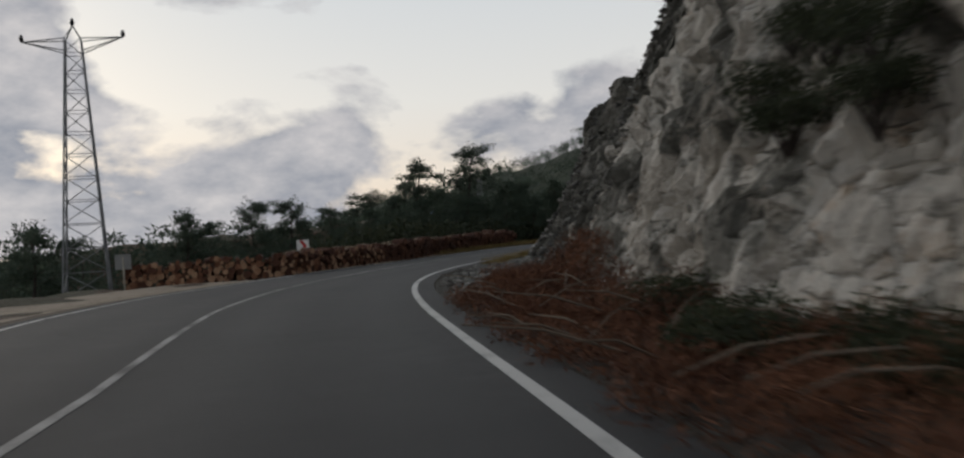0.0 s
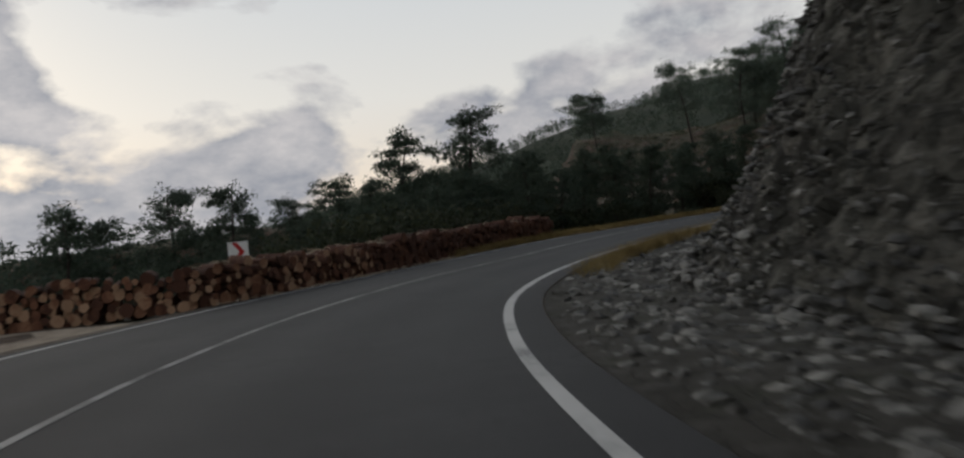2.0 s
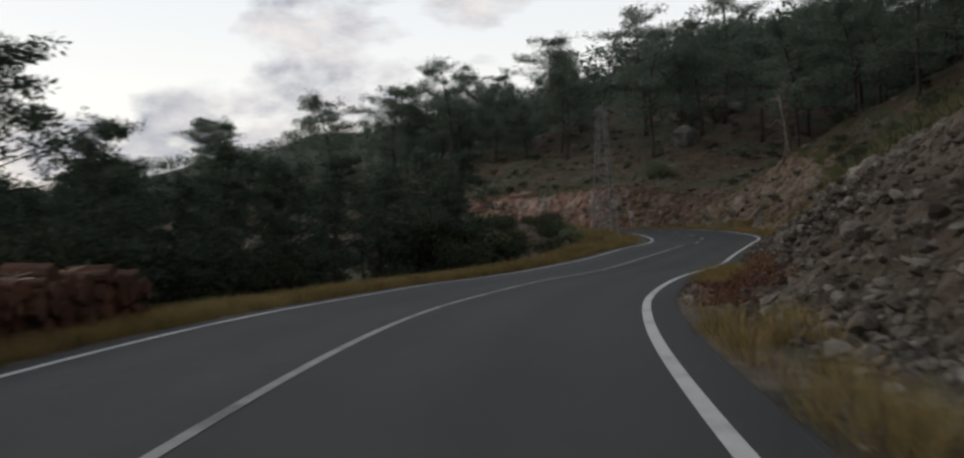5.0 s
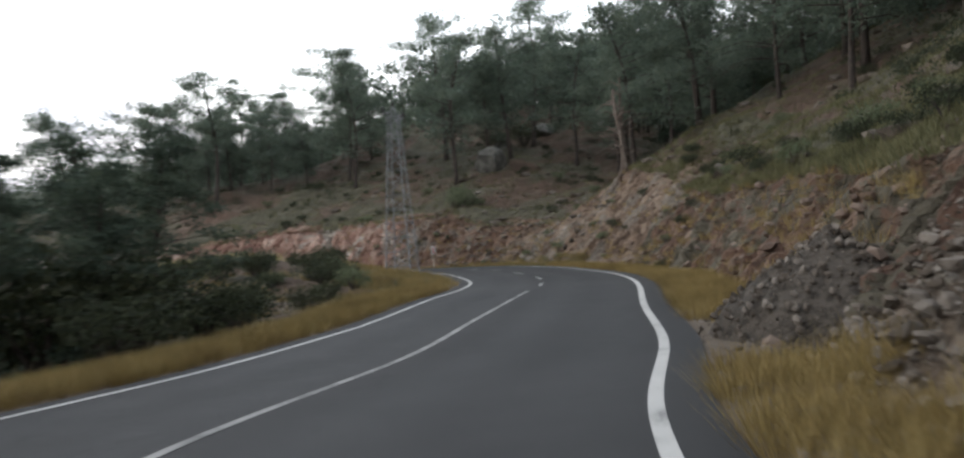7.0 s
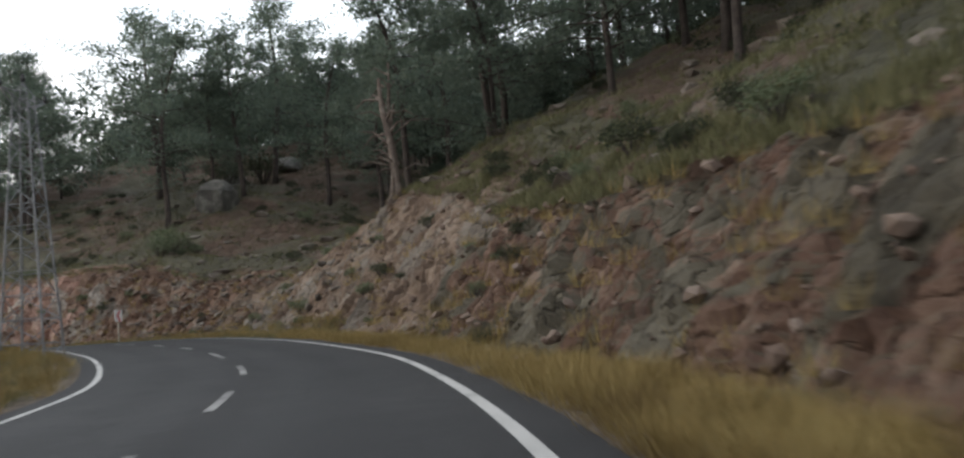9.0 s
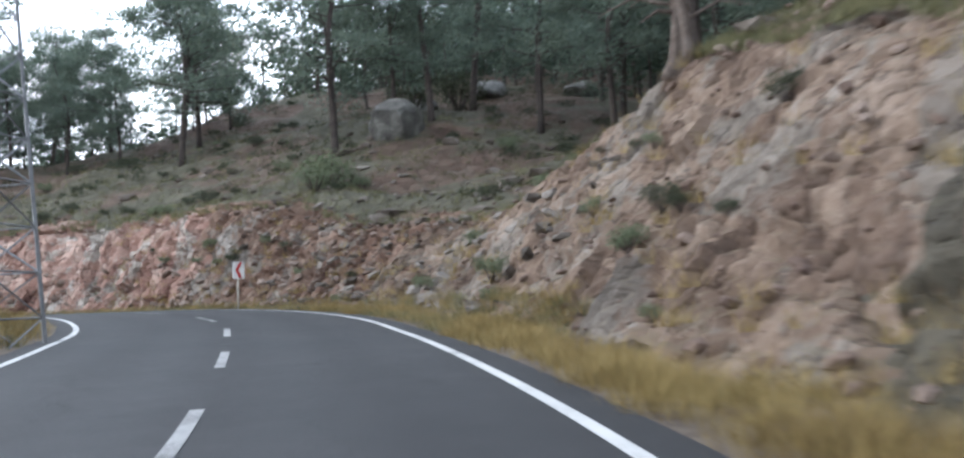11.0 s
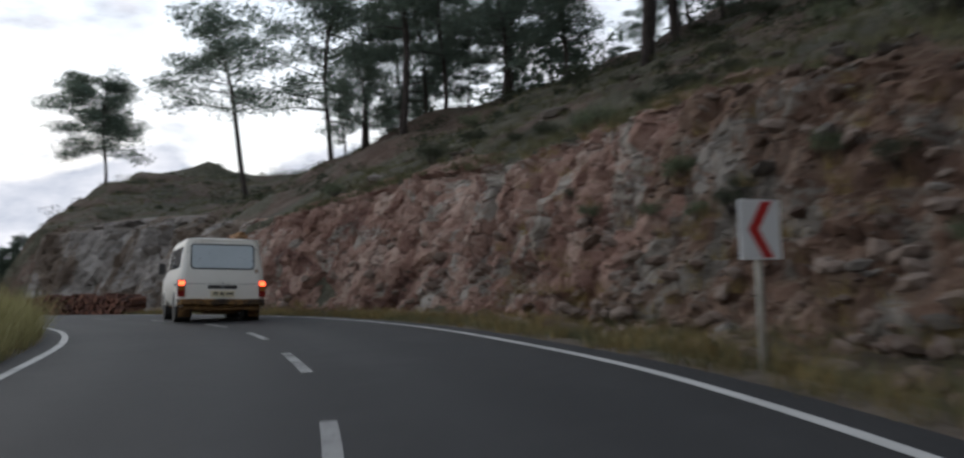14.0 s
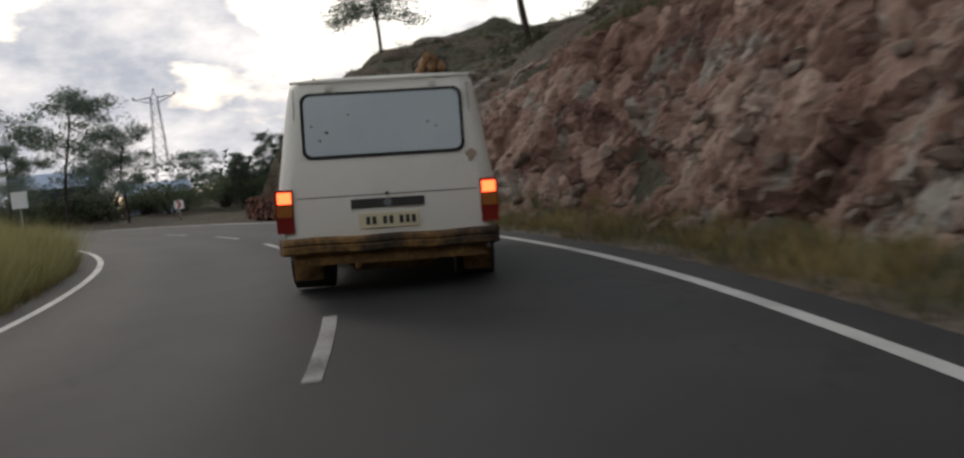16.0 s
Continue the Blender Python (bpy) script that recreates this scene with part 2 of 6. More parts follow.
def asphalt():
    """Worn asphalt: mottled, with fine aggregate, smoother wheel tracks along the lanes and a few cracks."""
    m = bpy.data.materials.new("asphalt")
    m.use_nodes = True
    n, l = m.node_tree.nodes, m.node_tree.links
    b = n["Principled BSDF"]
    b.inputs["Specular IOR Level"].default_value = 0.32
    geo, uv = n.new("ShaderNodeNewGeometry"), n.new("ShaderNodeUVMap")
    def noise_of(scale, detail, rough=0.6):
        k = n.new("ShaderNodeTexNoise")
        k.inputs["Scale"].default_value, k.inputs["Detail"].default_value, k.inputs["Roughness"].default_value = scale, detail, rough
        l.new(geo.outputs["Position"], k.inputs["Vector"])
        return k
    def maths(kind, a, c, third=None):
        k = n.new("ShaderNodeMath")
        k.operation = kind
        for i, v in enumerate((a, c, third)):
            if v is None:
                continue
            if isinstance(v, (int, float)):
                k.inputs[i].default_value = v
            else:
                l.new(v, k.inputs[i])
        return k.outputs[0]
    coarse, mid_, grit = noise_of(0.22, 5), noise_of(2.4, 5), noise_of(70, 3, 0.7)
    across = n.new("ShaderNodeSeparateXYZ")
    l.new(uv.outputs[0], across.inputs[0])
    track = n.new("ShaderNodeValToRGB")
    track.color_ramp.interpolation = "B_SPLINE"
    e = track.color_ramp.elements
    e[0].position, e[0].color = 0.0, (0.2, 0.2, 0.2, 1)
    e[1].position, e[1].color = 1.0, (0.2, 0.2, 0.2, 1)
    for where, v in ((0.15, 0.85), (0.27, 0.25), (0.39, 0.85), (0.5, 0.1), (0.61, 0.9), (0.73, 0.25), (0.85, 0.9)):
        e.new(where).color = (v, v, v, 1)
    l.new(across.outputs["Y"], track.inputs[0])
    warp = n.new("ShaderNodeVectorMath")
    warp.operation = "MULTIPLY_ADD"
    warp.inputs[1].default_value = (0.9, 0.9, 0.9)
    l.new(mid_.outputs["Color"], warp.inputs[0])
    l.new(geo.outputs["Position"], warp.inputs[2])
    crack = n.new("ShaderNodeTexVoronoi")
    crack.feature = "DISTANCE_TO_EDGE"
    crack.inputs["Scale"].default_value = 0.42
    l.new(warp.outputs[0], crack.inputs["Vector"])
    line = maths("LESS_THAN", crack.outputs["Distance"], 0.006)
    some = maths("MULTIPLY", line, maths("GREATER_THAN", coarse.outputs[0], 0.53))
    tone = maths("MULTIPLY_ADD", coarse.outputs[0], 0.75, maths("MULTIPLY_ADD", mid_.outputs[0], 0.35, maths("MULTIPLY_ADD", grit.outputs[0], 0.5, -0.42)))
    tone = maths("MULTIPLY_ADD", track.outputs[0], 0.16, tone)
    ramp = n.new("ShaderNodeValToRGB")
    r = ramp.color_ramp.elements
    r[0].position, r[0].color = 0.18, (0.012, 0.012, 0.0125, 1)
    r[1].position, r[1].color = 0.85, (0.05, 0.049, 0.049, 1)
    r.new(0.5).color = (0.025, 0.0247, 0.025, 1)
    l.new(tone, ramp.inputs[0])
    mix = n.new("ShaderNodeMix")
    mix.data_type = "RGBA"
    l.new(some, mix.inputs["Factor"])
    l.new(ramp.outputs[0], mix.inputs["A"])
    mix.inputs["B"].default_value = (0.013, 0.013, 0.013, 1)
    l.new(mix.outputs["Result"], b.inputs["Base Color"])
    l.new(maths("MULTIPLY_ADD", track.outputs[0], -0.14, 0.80), b.inputs["Roughness"])
    bp = n.new("ShaderNodeBump")
    bp.inputs["Strength"].default_value, bp.inputs["Distance"].default_value = 0.4, 0.01
    l.new(grit.outputs[0], bp.inputs["Height"])
    l.new(bp.outputs[0], b.inputs["Normal"])
    return m


M_ASPHALT = asphalt()
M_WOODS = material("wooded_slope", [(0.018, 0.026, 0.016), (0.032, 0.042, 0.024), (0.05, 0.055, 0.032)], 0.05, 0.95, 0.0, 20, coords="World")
M_PAINT = material("road_paint", [(0.10, 0.10, 0.10), (0.36, 0.355, 0.34), (0.47, 0.465, 0.445), (0.52, 0.51, 0.49)], 1.1, 0.6, 0.1, 26, coords="World", depth=0.004, stops=[0.26, 0.36, 0.5, 0.75])
M_PAINT_WORN = material("worn_road_paint", [(0.045, 0.044, 0.044), (0.15, 0.148, 0.143), (0.27, 0.265, 0.255), (0.36, 0.355, 0.34)], 1.1, 0.65, 0.1, 26, coords="World", depth=0.004, stops=[0.30, 0.42, 0.55, 0.8])
M_GROUND = rock("hillside_soil", [(0.046, 0.028, 0.02), (0.09, 0.054, 0.039), (0.125, 0.082, 0.06), (0.175, 0.132, 0.104)], [(0.04, 0.039, 0.025), (0.07, 0.067, 0.043), (0.098, 0.093, 0.062), (0.13, 0.12, 0.087)], 0.50, 0.13, 1.6, (0.066, 0.058, 0.037), 0.35, 0.9, 0.16, 5.0)
M_VERGE = material("verge_gravel", [(0.05, 0.038, 0.028), (0.09, 0.07, 0.052), (0.135, 0.108, 0.082)], 0.6, 0.95, 0.6, 18, coords="World", depth=0.05, cells=6.0)
M_SAND = material("sandy_gravel", [(0.16, 0.125, 0.09), (0.25, 0.20, 0.15), (0.33, 0.275, 0.21)], 0.5, 0.95, 0.5, 18, coords="World", depth=0.03, cells=5.0)
M_LIMESTONE = rock("limestone", [(0.17, 0.148, 0.12), (0.39, 0.35, 0.293), (0.53, 0.49, 0.425), (0.60, 0.565, 0.50), (0.45, 0.355, 0.265)], [(0.045, 0.044, 0.037), (0.105, 0.10, 0.084), (0.20, 0.19, 0.162), (0.29, 0.277, 0.24)], 0.46, 0.34, 1.9, (0.05, 0.045, 0.03), 0.7)
M_GREY_BROWN = rock("grey_brown_rock", [(0.085, 0.074, 0.065), (0.18, 0.16, 0.141), (0.28, 0.253, 0.228), (0.36, 0.333, 0.304)], [(0.06, 0.043, 0.031), (0.115, 0.085, 0.062), (0.17, 0.134, 0.10)], 0.52, 0.16, 0.9)
M_SCREE = rock("dark_scree", [(0.024, 0.022, 0.019), (0.048, 0.045, 0.039), (0.08, 0.076, 0.068), (0.14, 0.135, 0.122)], [(0.026, 0.028, 0.02), (0.05, 0.052, 0.038), (0.082, 0.082, 0.06)], 0.42, 0.5, 4.5, (0.045, 0.04, 0.028), 0.4, 0.9, 0.08)
M_SPOIL = material("tipped_gravel", [(0.028, 0.023, 0.018), (0.055, 0.046, 0.036), (0.088, 0.074, 0.06)], 0.9, 0.95, 0.9, 10, coords="World", depth=0.06, cells=9.0)
M_DARK_ROCK = rock("dark_rock", [(0.024, 0.023, 0.019), (0.06, 0.057, 0.047), (0.10, 0.096, 0.08), (0.165, 0.157, 0.132)], [(0.075, 0.07, 0.058), (0.16, 0.15, 0.127), (0.26, 0.248, 0.215)], 0.42, 0.4, 3.0, (0.05, 0.044, 0.032), 0.5)
M_RUBBLE = rock("brown_rubble", [(0.05, 0.038, 0.029), (0.11, 0.083, 0.062), (0.18, 0.15, 0.12)], [(0.10, 0.088, 0.074), (0.20, 0.18, 0.155), (0.30, 0.275, 0.24)], 0.44, 0.35, 2.6, (0.085, 0.062, 0.042), 0.6)
M_EARTH = rock("red_earth", [(0.04, 0.024, 0.017), (0.095, 0.054, 0.037), (0.145, 0.092, 0.065), (0.215, 0.16, 0.122)], [(0.04, 0.035, 0.025), (0.08, 0.07, 0.05), (0.13, 0.115, 0.085)], 0.50, 0.38, 2.2, (0.075, 0.066, 0.04), 0.6, 0.9)
M_RED_BANK = rock("red_earth_bank", [(0.055, 0.036, 0.025), (0.115, 0.078, 0.055), (0.18, 0.13, 0.094), (0.24, 0.185, 0.142)], [(0.07, 0.058, 0.046), (0.145, 0.122, 0.099), (0.225, 0.195, 0.163)], 0.46, 0.28, 1.7, (0.115, 0.092, 0.055), 0.5, 0.7)
M_BROWN_BANK = rock("brown_earth_bank", [(0.058, 0.032, 0.022), (0.125, 0.073, 0.049), (0.185, 0.124, 0.09), (0.245, 0.184, 0.14)], [(0.09, 0.077, 0.062), (0.19, 0.166, 0.138), (0.28, 0.253, 0.22)], 0.43, 0.34, 1.9, (0.13, 0.09, 0.055), 0.5)
M_STONE_RED = material("reddish_stone", [(0.07, 0.045, 0.034), (0.13, 0.09, 0.068), (0.20, 0.155, 0.125)], 1.4, 0.9, 0.6, 8, coords="World", depth=0.04, per_island=0.40)
M_PINK_ROCK = rock("reddish_rock", [(0.085, 0.043, 0.034), (0.23, 0.13, 0.098), (0.35, 0.232, 0.182), (0.46, 0.355, 0.29)], [(0.11, 0.093, 0.077), (0.25, 0.217, 0.18), (0.375, 0.335, 0.287), (0.46, 0.42, 0.37)], 0.44, 0.30, 1.5, (0.13, 0.095, 0.058), 0.6, 0.9, 0.12)
M_STONE_GREY = material("grey_stone", [(0.024, 0.023, 0.02), (0.06, 0.057, 0.049), (0.105, 0.10, 0.086), (0.24, 0.232, 0.205)], 1.4, 0.62, 0.6, 8, coords="World", depth=0.04, per_island=0.65, spec=0.5, stops=[0.2, 0.45, 0.62, 0.86])
M_STONE_BROWN = material("brown_stone", [(0.045, 0.035, 0.027), (0.095, 0.077, 0.06), (0.19, 0.165, 0.14)], 1.4, 0.9, 0.6, 8, coords="World", depth=0.04, per_island=0.5)
M_BARK = material("pine_bark", [(0.026, 0.021, 0.018), (0.05, 0.04, 0.034), (0.085, 0.067, 0.056)], 2.5, 0.95, 0.8, 6, depth=0.05)
M_SNAG = material("dead_wood", [(0.06, 0.045, 0.036), (0.125, 0.098, 0.08), (0.22, 0.185, 0.155)], 3.5, 0.95, 0.8, 6, depth=0.04)
M_STONE_PALE = material("pale_stone", [(0.06, 0.05, 0.041), (0.125, 0.107, 0.089), (0.215, 0.192, 0.165)], 1.4, 0.85, 0.6, 8, coords="World", depth=0.04, per_island=0.5)
M_NEEDLE = material("pine_needles", [(0.03, 0.046, 0.034), (0.053, 0.076, 0.052), (0.084, 0.106, 0.068)], 0.5, 0.7, 0.0, 5, per_island=0.35, thin=0.35)
M_NEEDLE_LIGHT = material("light_pine_needles", [(0.08, 0.11, 0.088), (0.125, 0.16, 0.122), (0.165, 0.195, 0.142)], 0.5, 0.7, 0.0, 5, per_island=0.35, thin=0.45)
M_SHRUB = material("shrub_leaves", [(0.02, 0.027, 0.015), (0.042, 0.052, 0.027), (0.072, 0.076, 0.039)], 0.8, 0.8, 0.0, 5, per_island=0.4, thin=0.3)
M_SHRUB_GREY = material("grey_green_leaves", [(0.07, 0.095, 0.05), (0.13, 0.155, 0.09), (0.18, 0.19, 0.11)], 0.8, 0.8, 0.0, 5, per_island=0.4, thin=0.3)
M_DRY_GRASS = material("dry_grass", [(0.12, 0.081, 0.031), (0.235, 0.168, 0.058), (0.34, 0.26, 0.105)], 0.8, 0.85, 0.0, 6, coords="World", per_island=0.4)
M_GREEN_GRASS = material("olive_grass", [(0.07, 0.075, 0.034), (0.125, 0.123, 0.058), (0.20, 0.185, 0.095)], 0.5, 0.85, 0.0, 6, coords="World", per_island=0.4)
M_MEADOW = material("meadow_grass", [(0.20, 0.19, 0.08), (0.36, 0.325, 0.14), (0.48, 0.43, 0.215)], 0.5, 0.85, 0.0, 6, coords="World", per_island=0.4, thin=0.3)
M_DEAD_BRUSH = material("dead_pine_brush", [(0.045, 0.02, 0.012), (0.115, 0.046, 0.024), (0.21, 0.095, 0.05)], 0.7, 0.9, 0.0, 6, coords="World", per_island=0.4)
M_TWIG = material("bare_twig", [(0.10, 0.075, 0.055), (0.20, 0.16, 0.12)], 3, 0.9, 0.0, 6)
M_SPLINTER = material("pale_splinter", [(0.16, 0.11, 0.07), (0.33, 0.26, 0.18), (0.5, 0.42, 0.32)], 3, 0.9, 0.0, 6, coords="World", per_island=0.5)
M_LOG_BARK = material("log_bark", [(0.035, 0.018, 0.012), (0.085, 0.038, 0.025), (0.13, 0.062, 0.04)], 2.5, 0.95, 0.6, 8, coords="World", depth=0.02, per_object=0.3, per_island=0.2)
M_LOG_END = material("cut_log_end", [(0.075, 0.031, 0.018), (0.155, 0.066, 0.037), (0.24, 0.12, 0.068), (0.36, 0.22, 0.135)], 2.5, 0.9, 0.4, 10, coords="World", depth=0.01, per_object=0.95)
M_LOG_OLD = material("weathered_log_end", [(0.06, 0.025, 0.016), (0.12, 0.048, 0.03), (0.19, 0.085, 0.052)], 2.5, 0.9, 0.4, 10, coords="World", depth=0.01, per_object=0.7, per_island=0.4)
M_STEEL = material("galvanised_steel", [(0.11, 0.115, 0.12), (0.19, 0.195, 0.20), (0.26, 0.265, 0.27)], 1.5, 0.6, 0.0, 8, metal=0.3)
M_WIRE = material("dark_wire", [(0.02, 0.02, 0.02), (0.035, 0.035, 0.035)], 1, 0.6, 0.0)

# ------------------------------------------------------------------ building helpers


def mesh(name, verts, faces, mats, slots=None, smooth=False):
    me = bpy.data.meshes.new(name)
    me.from_pydata([tuple(v) for v in verts], [], [tuple(f) for f in faces])
    for m in (mats if isinstance(mats, (list, tuple)) else [mats]):
        me.materials.append(m)
    if slots is not None:
        me.polygons.foreach_set("material_index", np.asarray(slots, dtype=np.int32))
    if smooth:
        me.polygons.foreach_set("use_smooth", np.ones(len(me.polygons), dtype=bool))
    me.update()
    return me


def part(name, me, parent, label=""):
    """Links a mesh as one object under a thing or a part."""
    ob = new(name, me)
    ob.parent = parent
    if label:
        ob["label"] = label
    return ob


def thing(name, label, category, group="", kind="", at=None):
    ob = tagged(new(name), label, category, group, kind)
    if at is not None:
        ob.matrix_basis = at
    return ob


class Build:
    """Gathers vertices and faces for one mesh."""

    def __init__(self):
        self.v, self.f, self.s = [], [], []

    def add(self, verts, faces, slot=0):
        o = len(self.v)
        self.v.extend([tuple(p) for p in verts])
        for f in faces:
            self.f.append(tuple(i + o for i in f))
            self.s.append(slot)
        return self

    def box(self, lo, hi, slot=0, m=None):
        x0, y0, z0 = lo
        x1, y1, z1 = hi
        v = [Vector(p) for p in ((x0, y0, z0), (x1, y0, z0), (x1, y1, z0), (x0, y1, z0), (x0, y0, z1), (x1, y0, z1), (x1, y1, z1), (x0, y1, z1))]
        if m is not None:
            v = [m @ p for p in v]
        return self.add(v, [(0, 3, 2, 1), (4, 5, 6, 7), (0, 1, 5, 4), (1, 2, 6, 5), (2, 3, 7, 6), (3, 0, 4, 7)], slot)

    def tube(self, pts, radii, sides=6, slot=0, caps=True, cap_slot=None):
        pts = [Vector(p) for p in pts]
        rings = []
        for i, p in enumerate(pts):
            d = (pts[min(i + 1, len(pts) - 1)] - pts[max(i - 1, 0)]).normalized()
            a = d.cross(Vector((0.31, 0.12, 0.94)) if abs(d.z) < 0.9 else Vector((1, 0.1, 0))).normalized()
            b = d.cross(a)
            r = radii[i] if isinstance(radii, (list, tuple)) else radii
            rings.append([p + (a * math.cos(2 * math.pi * k / sides) + b * math.sin(2 * math.pi * k / sides)) * r for k in range(sides)])
        o = len(self.v)
        for ring in rings:
            self.v.extend([tuple(p) for p in ring])
        for i in range(len(pts) - 1):
            for k in range(sides):
                a, b2 = o + i * sides + k, o + i * sides + (k + 1) % sides
                self.f.append((a, b2, b2 + sides, a + sides))
                self.s.append(slot)
        if caps:
            for base, turn in ((o, -1), (o + (len(pts) - 1) * sides, 1)):
                self.f.append(tuple(base + k for k in range(sides))[::turn])
                self.s.append(slot if cap_slot is None else cap_slot)
        return self

    def out(self, name, mats, smooth=False):
        return mesh(name, self.v, self.f, mats, self.s, smooth)


def leaves(rng, centre, radius, count, length, width):
    """Thin leaf or needle-tuft triangles scattered through an ellipsoid."""
    d = rng.normal(size=(count, 3))
    d /= np.linalg.norm(d, axis=1)[:, None]
    c = centre + d * (rng.random((count, 1)) ** 0.45) * radius
    a = d * 0.7 + rng.normal(size=(count, 3)) * 0.7
    a /= np.linalg.norm(a, axis=1)[:, None]
    b = np.cross(a, rng.normal(size=(count, 3)))
    b /= np.linalg.norm(b, axis=1)[:, None] + 1e-9
    k = length * (0.6 + 0.8 * rng.random((count, 1)))
    w = width * (0.6 + 0.8 * rng.random((count, 1)))
    return np.stack([c - b * w, c + b * w, c + a * k], 1)


def leaf_mesh(name, tris, mat):
    tris = np.concatenate(tris)
    me = bpy.data.meshes.new(name)
    n = len(tris)
    me.vertices.add(3 * n)
    me.vertices.foreach_set("co", tris.reshape(-1).astype(np.float32))
    me.loops.add(3 * n)
    me.loops.foreach_set("vertex_index", np.arange(3 * n, dtype=np.int32))
    me.polygons.add(n)
    me.polygons.foreach_set("loop_start", np.arange(0, 3 * n, 3, dtype=np.int32))
    me.materials.append(mat)
    me.update()
    me.validate()
    return me

# ------------------------------------------------------------------ the lie of the land
# right-hand edge line of the road: (x, y, z); stations 0.65 apart, before and after them wider
EDGE = [(1.19, 0.19, 0.0), (0.44, 4.89, 0.06), (-0.33, 9.56, 0.11), (-1.01, 14.09, 0.15), (-1.48, 18.51, 0.19), (-1.61, 22.81, 0.23), (-1.24, 27.07, 0.29),
        (-0.02, 31.22, 0.4), (1.89, 35.17, 0.52), (4.14, 38.98, 0.65), (6.64, 42.71, 0.76), (9.46, 46.34, 0.83), (12.77, 49.72, 0.96), (16.59, 52.75, 1.13),
        (20.27, 56.12, 1.39), (24.10, 59.48, 1.70), (27.80, 62.98, 1.88), (31.2, 66.64, 2.08), (33.98, 70.62, 2.33), (36.35, 74.66, 2.59), (38.52, 78.65, 2.79),
        (40.53, 82.8, 2.99), (41.82, 87.36, 3.19), (42.05, 92.16, 3.36), (41.67, 96.92, 3.44)]
BEFORE = [(-9.0, 9.0, -50.0, -0.3), (-4.0, 4.3, -19.5, -0.1)]
AFTER = [(16.3, 40.95, 101.9, 3.48), (17.2, 39.2, 108.4, 3.5), (18.0, 36.6, 114.2, 3.5), (18.9, 33.0, 120.0, 3.5), (19.9, 28.0, 125.8, 3.5), (21.0, 21.5, 131.0, 3.5),
         (22.6, 10.0, 137.0, 3.45), (25.0, -10.0, 142.5, 3.3), (30.0, -60.0, 150.0, 2.5)]
nodes = np.array([*BEFORE, *[(0.65 * i, *p) for i, p in enumerate(EDGE)], *AFTER])
# smooth curve through the nodes
U = np.concatenate([np.linspace(nodes[i, 0], nodes[i + 1, 0], 12, endpoint=False) for i in range(len(nodes) - 1)] + [nodes[-1:, 0]])


def hermite(column):
    t, p = nodes[:, 0], nodes[:, column]
    m = np.gradient(p, t)
    i = np.clip(np.searchsorted(t, U, side="right") - 1, 0, len(t) - 2)
    h = t[i + 1] - t[i]
    k = (U - t[i]) / h
    return (2 * k**3 - 3 * k**2 + 1) * p[i] + (k**3 - 2 * k**2 + k) * h * m[i] + (-2 * k**3 + 3 * k**2) * p[i + 1] + (k**3 - k**2) * h * m[i + 1]


LINE = np.stack([hermite(1), hermite(2), hermite(3)], 1)
TAN = np.gradient(LINE[:, :2], axis=0)
TAN /= np.linalg.norm(TAN, axis=1)[:, None]
NOR = np.stack([TAN[:, 1], -TAN[:, 0]], 1)          # to the right of the road
ARC = np.concatenate([[0], np.cumsum(np.linalg.norm(np.diff(LINE[:, :2], axis=0), axis=1))])


def table(u, rows, column):
    rows = np.asarray(rows, float)
    return np.interp(u, rows[:, 0], rows[:, column])


WIDTH = [(-9, 6.4), (1.6, 6.5), (2.4, 6.9), (3.2, 6.9), (4.0, 6.3), (4.6, 5.9), (5.3, 5.45), (6, 5.6), (7, 5.95), (7.8, 5.87), (8.4, 5.42), (9, 4.85), (10.2, 4.8), (12.3, 5.0), (14, 5.4), (16, 5.6), (17.2, 5.75), (18.5, 5.7), (30, 5.8)]
# the centre line: station, distance from the edge line
MIDDLE = [(-9, 3.2), (1, 3.15), (2.2, 3.5), (3.2, 3.45), (4.6, 3.1), (5.3, 2.8), (7, 3.2), (7.8, 3.17), (8.8, 2.9), (10.2, 2.5), (12.3, 2.55), (14, 2.75), (16, 2.8), (30, 2.9)]
